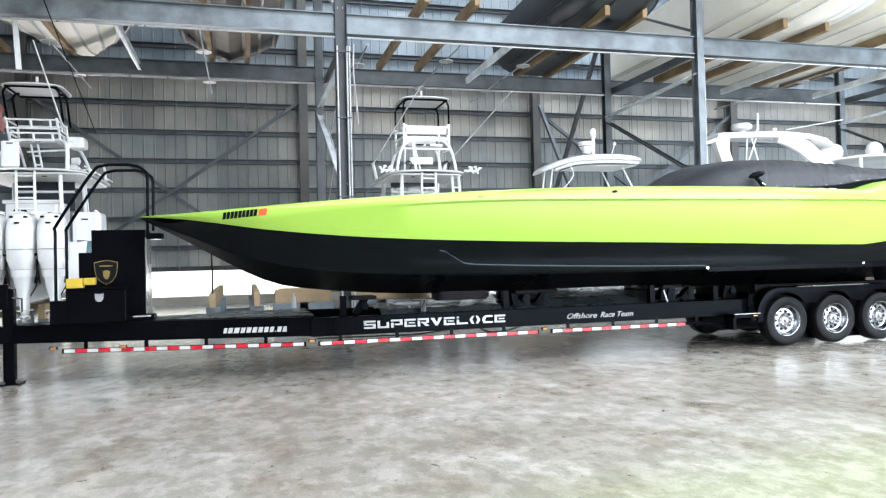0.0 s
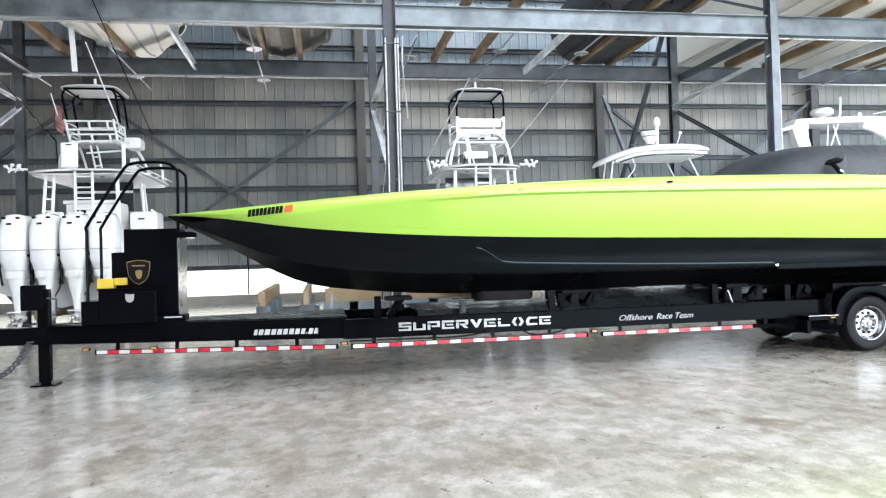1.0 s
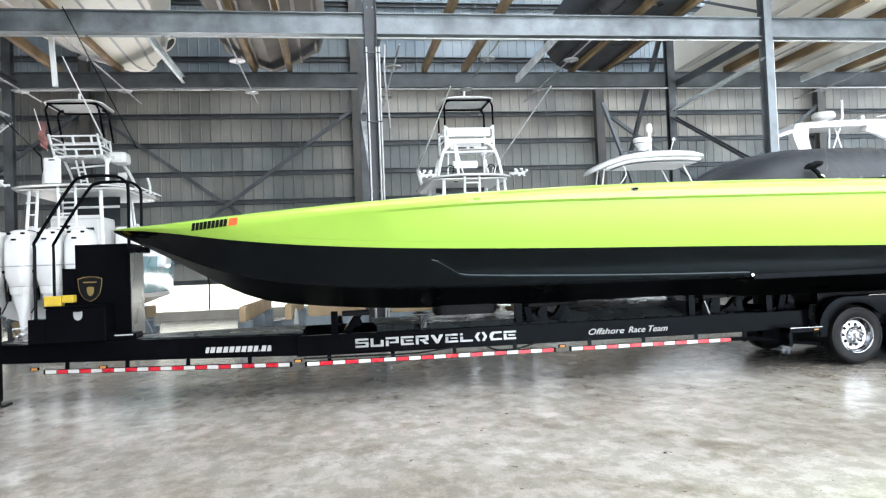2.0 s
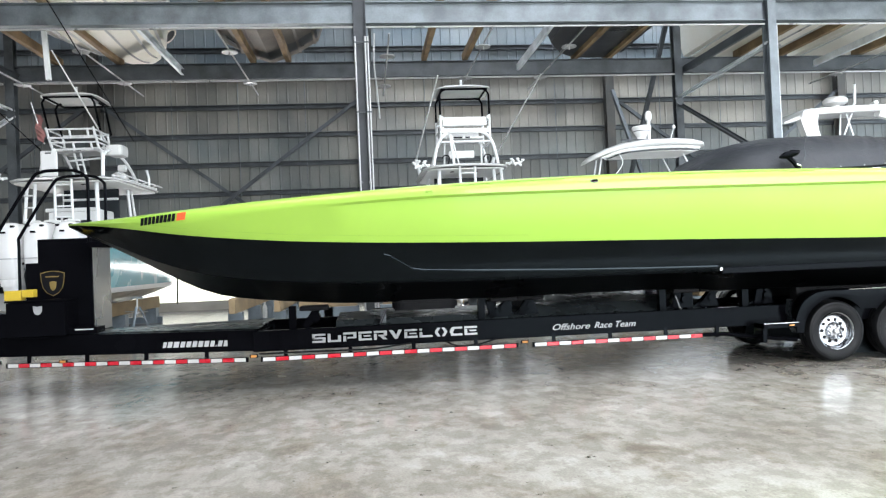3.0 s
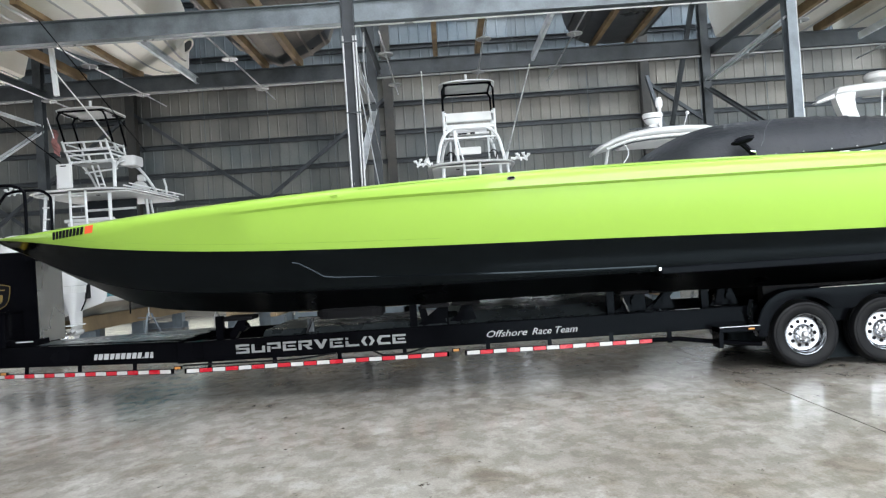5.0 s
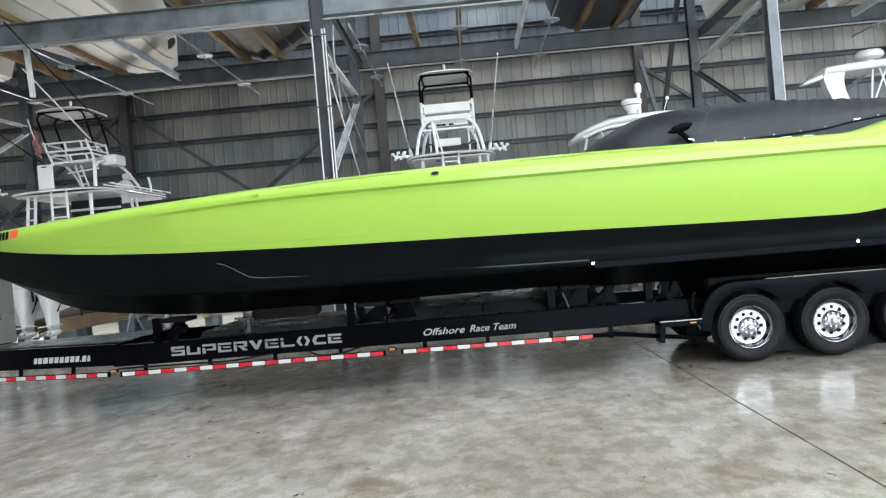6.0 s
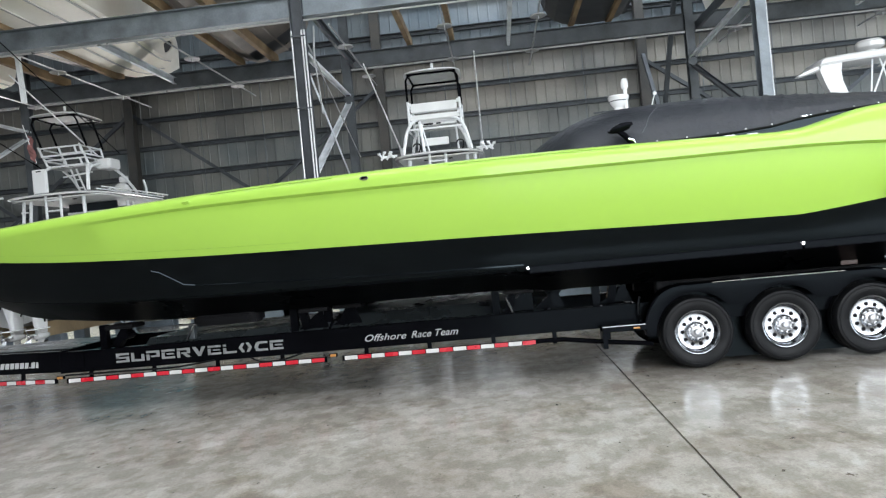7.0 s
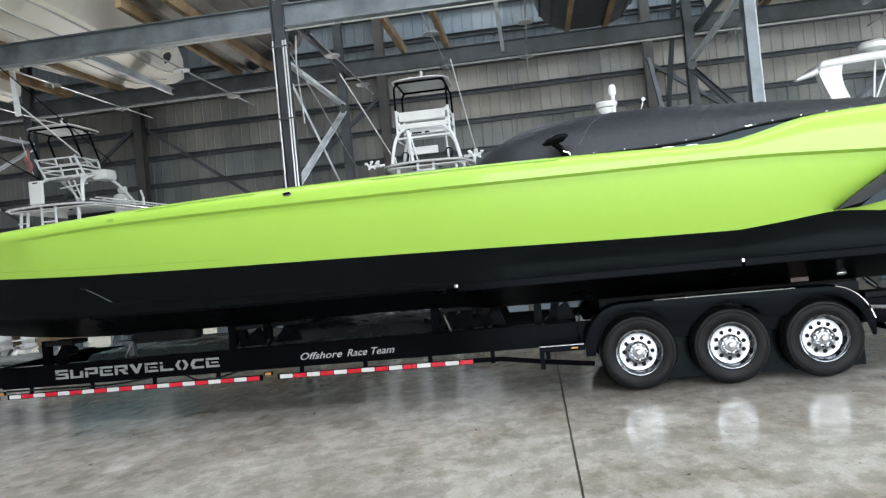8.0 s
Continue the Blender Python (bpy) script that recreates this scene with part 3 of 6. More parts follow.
cream_boat = stored_hull("stored_boat", -4.60, 10.2, 27.3, 1.95, 7.80, 1.75, "cream", "cream-bottomed motor boat on rack timbers", 0.36, bow_north=True, taper=(0.45, 1.9))
# ring placed and tilted to fit the camera's view
nrm = Vector((0.75, -0.10, -0.65)).normalized()
tunnel = part("thruster_tunnel", turn_y(lathe([(0.27, 0.0), (0.27, 0.03), (0.22, 0.035), (0.20, -0.02)], 24, "z"), (-3.372, 23.590, 8.760), nrm.to_track_quat("Z", "Y").to_matrix().to_4x4()), "cream", cream_boat, "round bow thruster tunnel", True)
# dark disc painted for the shade inside the bore
part("tunnel_shade_disc", turn_y(lathe([(0.0, 0.012), (0.215, 0.012)], 24, "z"), (-3.372, 23.590, 8.760), nrm.to_track_quat("Z", "Y").to_matrix().to_4x4()), "hullblack", tunnel)
for k in range(4):
    part("name_bar", box(-2.842, -2.795, 17.94 + 0.27 * k, 18.14 + 0.27 * k, 8.38, 8.52 if k else 8.60), "blackflat", cream_boat, "dark painted name mark")
stored_hull("stored_boat", -10.3, 12.0, 23.8, 1.80, 7.80, 1.7, "cream", "cream boat hull on rack timbers beyond the column", 0.36)
stored_hull("stored_boat", -0.25, 14.8, 23.2, 1.50, 7.76, 1.5, "hullgrey", "weathered brown-grey boat hull on rack timbers", 0.62, "hullblack")
stored_hull("stored_boat", 9.65, 14.8, 23.0, 1.40, 7.76, 1.4, "hullblack", "dark painted boat hull on rack timbers", 0.55, bilge=True)
stored_hull("stored_boat", 15.2, 12.6, 24.6, 1.85, 7.80, 1.7, "cream", "cream boat hull on rack timbers under the roof", 0.36)
stored_hull("stored_boat", 19.25, 12.0, 25.0, 1.85, 7.80, 1.8, "cream", "cream boat hull stored beside another on the rack", 0.36)

# ---------------------------------------------------------------- the lime and black catamaran
C = 11.10     # centre line of boat and trailer
SHEER = [(-1.23, 2.208), (-0.6, 2.225), (0.0, 2.265), (0.95, 2.335), (1.6, 2.38), (2.27, 2.42), (3.14, 2.465), (4.3, 2.51), (5.7, 2.535), (7.1, 2.54), (8.5, 2.52), (9.3, 2.50), (9.62, 2.51), (9.9, 2.57), (10.25, 2.655), (10.7, 2.69), (11.3, 2.70), (14.0, 2.66)]
BEAM = [(-1.23, 10.11), (-1.0, 9.90), (-0.7, 9.70), (-0.2, 9.49), (0.4, 9.35), (1.2, 9.26), (2.2, 9.21), (3.2, 9.185), (6, 9.18), (9, 9.19), (14, 9.24)]
CHINEY = [(-1.23, 10.115), (-0.9, 9.98), (-0.4, 9.80), (0.3, 9.62), (1.2, 9.50), (2.5, 9.44), (5, 9.415), (9, 9.42), (14, 9.45)]
CREASE = [(0.2, 2.13), (1.2, 2.225), (2.2, 2.295), (3.2, 2.34), (5, 2.355), (8.5, 2.345), (9.8, 2.335), (10.9, 2.28), (14, 2.15)]
PAINT = [(-1.23, 2.198), (-0.81, 2.160), (-0.4, 2.106), (0.3, 2.0), (1.26, 1.902), (2.24, 1.84), (3.24, 1.80), (4.26, 1.77), (6.34, 1.72), (8.49, 1.66), (9.5, 1.64), (9.6, 1.64), (10.1, 1.69), (10.53, 1.735), (10.9, 1.70), (14.0, 1.70)]
CHINE = [(-1.23, 2.188), (-0.6, 1.92), (0.0, 1.68), (0.6, 1.52), (1.3, 1.43), (2.5, 1.37), (5, 1.345), (9, 1.335), (14, 1.33)]
KEEL = [(-1.23, 2.178), (-0.57, 1.82), (-0.04, 1.51), (0.3, 1.345), (0.54, 1.262), (0.9, 1.20), (1.47, 1.14), (2.2, 1.09), (3, 1.075), (6.7, 1.07), (6.8, 1.03), (14, 1.0)]

cat = thing("powerboat", (5, C, 1.1), "lime green and black offshore racing catamaran on its trailer", "boat")
stations = [-1.23, -1.18, -1.1, -1.0, -0.85, -0.7, -0.5, -0.3, -0.1, 0.1, 0.3, 0.54, 0.75, 1.0] + [1.3 + 0.3 * k for k in range(27)] + [9.4, 9.5, 9.6, 9.7, 9.8, 9.95, 10.1, 10.25, 10.4, 10.53, 10.7, 10.9, 11.2, 11.6, 12.2, 13, 14]


def sponson_ring(x, side):
    zs, yb, yc, zp, zc, zk = (curve(x, t) for t in (SHEER, BEAM, CHINEY, PAINT, CHINE, KEEL))
    lip = min(1, max(0, (x + 0.6) / 4.5))
    g = min(1, (zs - zp) / 0.34)
    zr = curve(x, CREASE) if x > 0.2 else zs - 0.15 * g
    t = (zp - zc) / max(0.05, zs - zc)
    yp = yc + (yb - yc) * min(1, t * 1.15)
    inner = max(yb + 0.02, 10.11 + 0.15 * min(1, max(0, (x + 1.23) / 1.2)))
    keel_y = min(inner - 0.005, max(yc + 0.005, 10.10 + 0.15 * max(0, 1 - max(0, x) / 2)))
    ring = [(inner, zs + 0.02 * g), (yb + 0.16 * min(1, (x + 1.24) / 1.5), zs + 0.012 * g), (yb + 0.07 * min(1, (x + 1.24)), zs - 0.006 * g), (yb + 0.022 * g, zs - 0.030 * g), (yb + 0.002, zs - 0.065 * g), (yb, (zs - 0.065 * g) * 0.5 + zr * 0.5), (yb + 0.004, zr), (yb + 0.058 * lip, zr - 0.026 * g), (yp, zp), (yp + 0.003, zp - 0.004 * g), (yc + (yp - yc) * 0.3, zc + (zp - zc) * 0.35), (yc, zc), (yc + 0.01, zc - 0.03 * lip), (yc + 0.10 * lip, zc - 0.035 * lip), (keel_y, zk), (inner, zk + 0.03 * g), (inner, (zk + zs) / 2)]
    return [(x, y if side > 0 else 2 * C - y, z) for y, z in ring]


def side_low(x, z):
    """Outer face of the near sponson below the paint line."""
    zs, yb, yc, zp, zc = (curve(x, q) for q in (SHEER, BEAM, CHINEY, PAINT, CHINE))
    yp = yc + (yb - yc) * min(1, (zp - zc) / (zs - zc) * 1.15)
    k = (z - zc) / (zp - zc)
    return yc + (yp - yc) * (k * 0.857 if k < 0.35 else 0.3 + (k - 0.35) / 0.65 * 0.7)


for side in (1, -1):
    rows = [sponson_ring(x, side) for x in stations]
    part("sponson", grid(rows, True, True, idx=lambda i, j: 0 if j < 9 else (1 if j < 11 else 2)), ["lime", "gelblack", "gelbottom"], cat, smooth=True)
rows = []
for x in stations:
    if x >= 1.0:
        zs = curve(x, SHEER)
        rows.append([(x, 10.20, zs + 0.016), (x, 10.7, zs + 0.06), (x, C, zs + 0.07), (x, 2 * C - 10.7, zs + 0.06), (x, 2 * C - 10.20, zs + 0.016), (x, 2 * C - 10.20, 1.62), (x, 10.20, 1.62)])
part("centre_deck", grid(rows, True, True, idx=lambda i, j: 0 if j < 4 else 1), ["lime", "gelbottom"], cat, smooth=True)
for x0, x1 in ((6.75, 9.60), (9.62, 14.0)):
    part("chine_step", box(x0, x1, 9.405, 9.50, 1.27, 1.355, 0.012), "black", cat)
    part("step_tip", box(x0 - 0.028, x0 + 0.006, 9.40, 9.46, 1.315, 1.352, 0.006), "chrome", cat, "bright metal step edge")
# thin strip added to draw the chine's highlight and the crease before it
part("chine_highlight_strip", grid([[(x, side_low(x, z) - d, z + e) for d, e in ((0.0, 0.022), (0.009 if x < 3.2 else 0.003, 0.004), (0.008 if x < 3.2 else 0.003, -0.006), (0.0, -0.020))] for x, z in ((2.58, 1.675), (2.66, 1.655), (2.78, 1.585), (2.92, 1.495), (3.05, 1.475), (3.6, 1.455), (4.2, 1.432), (5.0, 1.405), (5.8, 1.385), (6.7, 1.37))], True, True), "gelblack", cat)
part("transom_trim", box(10.98, 13.9, 9.385, 9.40, 1.262, 1.285, 0.003), "chrome", cat, "bright metal rubbing strip")


def side_y(x, z):
    """Outer face of the near sponson."""
    zs, yb, yc, zp, zc = (curve(x, t) for t in (SHEER, BEAM, CHINEY, PAINT, CHINE))
    t = (zp - zc) / max(0.05, zs - zc)
    yp = yc + (yb - yc) * min(1, t * 1.15)
    lip = min(1, max(0, (x + 0.6) / 4.5))
    g = min(1, (zs - zp) / 0.34)
    zr = curve(x, CREASE) if x > 0.2 else zs - 0.15 * g
    k = min(1, max(0, (z - zp) / (zr - 0.026 * g - zp)))
    return yp + (yb + 0.058 * lip - yp) * k


def decal(x0, x1, z0, z1, slope, out=0.018):
    pts = []
    for z in (0, 1):
        row = []
        for k in range(4):
            x = x0 + (x1 - x0) * k / 3
            zz = (z0 if z == 0 else z1) + slope * (x - x0)
            row.append((x + (0.015 if z else 0), side_y(x, zz) - out, zz))
        pts.append(row)
    return grid(pts)


for k in range(9):
    part("registration_bar", decal(-0.20 + 0.047 * k, -0.20 + 0.047 * k + 0.038, 2.125 + 0.0042 * k, 2.212 + 0.0042 * k, 0.09), "blackflat", cat)
part("registration_sticker", decal(0.235, 0.335, 2.163, 2.250, 0.09), "orange", cat, "orange-red registration sticker")
# deck fittings along the gunwale
for x in (3.13, 5.10):
    zz = curve(x, SHEER) - 0.075
    part("fairlead", turn_y(lathe([(0.0, -0.004), (0.034, -0.004), (0.042, 0.0), (0.042, 0.03)], 20, "y"), (x, curve(x, BEAM) - 0.004, zz), Matrix.Diagonal((1.15, 1, 0.55, 1))), "lime" if x < 4 else "hullgrey", cat, smooth=True)
    part("fairlead_pin", tube([(x - 0.03, curve(x, BEAM) - 0.012, zz), (x + 0.035, curve(x, BEAM) - 0.012, zz + 0.008)], 0.012, 6), "lime" if x < 4 else "black", cat)
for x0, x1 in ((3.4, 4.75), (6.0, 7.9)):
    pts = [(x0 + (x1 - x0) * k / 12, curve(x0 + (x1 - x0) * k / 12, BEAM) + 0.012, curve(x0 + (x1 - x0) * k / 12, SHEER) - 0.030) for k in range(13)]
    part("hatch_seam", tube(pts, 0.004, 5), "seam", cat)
part("bow_strap", tube([(-0.44, 11.96, 1.80), (-0.44, 11.95, 1.52), (-0.43, 11.95, 1.50), (-0.44, 11.95, 1.10)], 0.012, 6), "blackflat", cat, "thin black strap hanging from the bow")
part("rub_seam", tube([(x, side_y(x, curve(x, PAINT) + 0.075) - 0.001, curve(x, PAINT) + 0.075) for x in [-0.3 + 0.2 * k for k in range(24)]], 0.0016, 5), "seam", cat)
# carbon air scoop on the quarter
scoop = [[(x, y0, z0), (x, y0 - 0.01, z1), (x + 0.03, 9.30, z1), (x + 0.03, 9.30, z0)] for x, y0, z0, z1 in ((10.44, 9.20, 1.735, 1.75), (10.66, 9.165, 1.785, 1.90), (10.91, 9.13, 1.92, 2.06), (11.5, 9.08, 2.24, 2.38), (12.2, 9.08, 2.50, 2.60))]
part("air_scoop", grid(scoop, True, True), "carbon", cat, "black carbon air scoop")
part("scoop_throat", grid([[(x, y0 + 0.02, z0), (x, y0 + 0.035, z1), (x, 9.33, z1), (x, 9.33, z0)] for x, y0, z0, z1 in ((10.46, 9.22, 1.735, 1.745), (10.66, 9.20, 1.745, 1.80), (10.91, 9.17, 1.79, 1.93), (11.5, 9.13, 1.90, 2.25), (12.2, 9.13, 1.95, 2.5))], True, True), "gelblack", cat)
# wing mirror
head = [(7.785, 2.755, 0.010, 0.010), (7.80, 2.757, 0.040, 0.034), (7.85, 2.765, 0.060, 0.050), (7.91, 2.775, 0.072, 0.056), (7.97, 2.785, 0.075, 0.050), (8.02, 2.79, 0.060, 0.040), (8.035, 2.79, 0.012, 0.010)]
mirror = part("wing_mirror", grid([[(x + 0.02 * math.sin(a), 9.74 + w * math.cos(a), z + h * math.sin(a)) for a in (math.pi * k / 6 for k in range(12))] for x, z, w, h in head], True, True), "black", cat, "black wing mirror", True)
part("mirror_stem", tube([(8.02, 9.72, 2.53), (8.0, 9.73, 2.62), (7.95, 9.74, 2.69), (7.87, 9.74, 2.76)], 0.032, 8), "black", mirror)
part("mirror_bracket", tube([(7.98, 9.70, 2.64), (8.035, 9.70, 2.62), (8.045, 9.71, 2.595)], 0.012, 8), "chrome", mirror)

# canvas cover over the cockpit
CROWN = [(6.72, 2.60), (6.98, 2.74), (7.26, 2.91), (7.6, 3.06), (8.0, 3.13), (8.5, 3.15), (9.0, 3.15), (9.5, 3.125), (10, 3.08), (10.8, 3.0), (11.6, 2.93), (13.6, 2.85)]
EDGE = [(6.72, 2.57), (7.4, 2.575), (8.3, 2.575), (9.0, 2.59), (9.55, 2.625), (9.85, 2.675), (10.4, 2.725), (10.9, 2.74), (13.6, 2.74)]
HALF = [(6.72, 0.05), (6.88, 0.55), (7.16, 0.95), (7.5, 1.22), (8.2, 1.34), (9, 1.37), (13.6, 1.37)]
cover = thing("boat_cover", (9.5, C, 2.6), "taut dark grey canvas cockpit cover with snap fasteners", "boat cover")
rows = []
xs = [6.72 + 0.02 * k for k in range(345)]
for x in xs:
    h, e, c = curve(x, HALF), curve(x, EDGE), curve(x, CROWN)
    row = []
    slack = 0.25 + 0.75 * min(1, max(0, (x - 8.4) / 1.2))
    for k in range(49):
        u = -1 + 2 * k / 48
        s = max(0.0, 1 - abs(u) ** 3.2) ** 0.72
        # taut diagonal creases run from the snaps up and aft
        d = x - 0.55 * s + 0.12 * noise.noise((x * 2.0, u * 3.0, 1.0))
        crease = (0.5 + 0.5 * math.sin(31.0 * d + 2.0 * noise.noise((x, u, 7.0)))) ** 8
        fold = slack * 0.060 * crease * max(0.0, noise.noise((x * 0.9, u * 1.2, 5.0)) + 0.35) * 4 * s * (1.02 - s)
        sag = 0.010 * noise.noise((x * 1.4, u * 2.5, 3.0)) * s + 0.011 * slack * noise.noise((x * 13.0 - 9 * s, u * 10.0, 9.0)) * s * (1.0 - 0.75 * s ** 3)
        out = abs(u) ** 3 * (1 - abs(u) ** 30)
        row.append((x, C + u * h + math.copysign(out * (fold + 0.6 * sag), u), e + (c - e) * s + (1 - out) * fold + sag))
    rows.append(row)
part("canvas", grid(rows), "canvas", cover, smooth=True)
part("cover_hem", tube([(x, C - curve(x, HALF) - 0.004, curve(x, EDGE)) for x in xs[16:]], 0.011, 6), "blackflat", cover)
part("cover_seam", tube([(rows[i][k][0], rows[i][k][1], rows[i][k][2] + 0.002) for i, k in ((72, 1), (75, 2), (78, 4), (82, 6), (86, 8), (90, 10), (94, 12))], 0.006, 5), "steel_dark", cover, "stitched canvas seam")
snap_me = make("snap", turn_y(lathe([(0.0, -0.009), (0.007, -0.008), (0.011, -0.003), (0.012, 0.004)], 12, "y"), (0, 0, 0), Matrix.Identity(4)), "satin", True)
for x in (7.75, 8.0, 8.3, 8.62, 8.95, 9.25, 9.53, 9.85, 10.12, 10.4, 10.65, 10.88, 11.2, 11.5):
    share("snap", snap_me, cover, pose(x, C - curve(x, HALF) + 0.004, curve(x, EDGE) + 0.016))
for x in (9.04, 9.28):
    part("deck_fitting", box(x - 0.06, x + 0.06, 9.62, 9.68, curve(x, SHEER) + 0.012, curve(x, SHEER) + 0.055, 0.012), "alu_white", cat)
part("coaming_strip", box(9.84, 10.02, 9.735, 9.765, 2.688, 2.704, 0.004), "chrome", cat)
part("cockpit_coaming", grid([[(x, C - curve(x, HALF) + 0.04, curve(x, SHEER) + 0.01), (x, C - curve(x, HALF) + 0.04, curve(x, EDGE) + 0.03), (x, C - curve(x, HALF) + 0.08, curve(x, EDGE) + 0.03), (x, C - curve(x, HALF) + 0.08, curve(x, SHEER) + 0.01)] for x in [7.2 + 0.2 * k for k in range(32)]], True, True), "gelblack", cat)

# ---------------------------------------------------------------- the trailer
trailer = thing("boat_trailer", (5, C, 0), "long black triple-axle boat trailer with polished wheels", "trailer")


def mirrored(y):
    return 2 * C - y


TAPER = (0.17 / 0.77)
for s in (1, -1):
    f = (lambda y: y) if s > 0 else mirrored
    part("main_beam", box(0.92, 10.95, *sorted((f(10.12), f(10.24))), 0.53, 0.79, 0.008), "black", trailer)
    part("front_beam", bar((0.95, f(10.20), 0.675), (-2.95, f(11.02), 0.69), rect(0.12, 0.26)), "black", trailer)
    part("beam_joint_plate", bar((0.60, f(10.19), 0.675), (1.25, f(10.11), 0.67), rect(0.012, 0.22)), "black", trailer)
part("tongue", box(-5.2, -2.6, C - 0.10, C + 0.10, 0.56, 0.79, 0.01), "black", trailer)
part("tongue_gusset", slab([(-2.9, C - 0.25), (-1.7, C - 0.55), (-1.7, C + 0.55), (-2.9, C + 0.25)], 0.80, 0.812), "black", trailer)
for x in (-0.9, 0.9, 2.35, 3.9, 5.4, 6.9, 8.05, 9.0, 10.0, 10.9):
    half = 0.92 if x > 0.5 else 0.55
    part("cross_member", box(x - 0.05, x + 0.05, C - half, C + half, 0.55, 0.72, 0.006), "black", trailer)
part("walk_deck", slab([(-1.3, 10.80), (0.98, 10.28), (0.98, mirrored(10.28)), (-1.3, mirrored(10.80))], 0.812, 0.822), "deckplate", trailer, "dark tread plate deck")
for x0, x1, yk, zk, zf in ((1.95, 4.28, 10.42, 0.85, 0.86), (4.3, 5.5, 10.80, 0.90, 0.985), (5.51, 7.0, 10.80, 0.90, 0.985)):
    part("walk_deck", grid([[(x, 10.25, 0.745), (x, yk, zk), (x, mirrored(10.245), zf), (x, mirrored(10.245), zf - 0.015), (x, yk, zk - 0.015), (x, 10.25, 0.73)] for x in (x0, x1)], True, True), "deckplate", trailer, "dark tread plate ramp between the hulls")

# reflective strip on its rail below the beams
for name, x0, y0, x1, y1, n in (("front", -2.32, 10.845, 0.83, 10.15, 21), ("middle", 1.04, 10.095, 4.26, 10.095, 20), ("rear", 4.50, 10.095, 6.78, 10.095, 14)):
    p0, p1 = Vector((x0, y0, 0.44)), Vector((x1, y1, 0.44))
    d = (p1 - p0) / n
    side = Vector((d.y, -d.x, 0)).normalized() * 0.017
    rail = part("strip_rail", bar(p0 - d * 0.15, p1 + d * (0.15 if name != "rear" else 0.0), rect(0.03, 0.06)), "black", trailer)
    for k in range(n):
        a, b = p0 + d * (k + 0.03) + side, p0 + d * (k + 0.97) + side
        part("reflector", bar(a, b, rect(0.004, 0.046)), "whitetape" if k % 2 == 0 else "red", rail)
    m = {"front": 4, "middle": 4, "rear": 3}[name]
    for k in range(m):
        p = p0 + (p1 - p0) * ((k + 0.35) / m)
        part("rail_bracket", bar(p + Vector((0, 0.012, 0)), p + Vector((0, 0.03, 0.13)), rect(0.05, 0.012), up=(0, 1, 0)), "black", rail)
for x, y in ((0.93, 10.10), (4.37, 10.075), (-1.55, 10.62), (-2.45, 10.83)):
    lamp = part("marker_lamp", box(x - 0.05, x + 0.05, y - 0.012, y + 0.02, 0.465, 0.505, 0.006), "black", trailer)
    part("lens", box(x - 0.035, x + 0.035, y - 0.024, y - 0.010, 0.470, 0.500, 0.006), "amber", lamp)
part("tail_tube", tube([(6.78, 10.11, 0.445), (7.1, 10.11, 0.44), (7.6, 10.11, 0.37), (8.12, 10.11, 0.31)], 0.028, 8), "black", trailer)
for x in (7.0, 7.62):
    part("tail_bracket", box(x - 0.025, x + 0.025, 10.10, 10.14, 0.40, 0.56), "black", trailer)
part("air_hose", tube(arc([(1.0, 10.09, 0.51), (1.8, 10.075, 0.505), (2.4, 10.08, 0.50), (2.9, 10.09, 0.545)]), 0.012, 6), "rubber", trailer)
part("air_hose", tube(arc([(3.35, 10.09, 0.54), (3.5, 10.07, 0.48), (3.75, 10.07, 0.485), (4.0, 10.09, 0.54)]), 0.012, 6), "rubber", trailer)

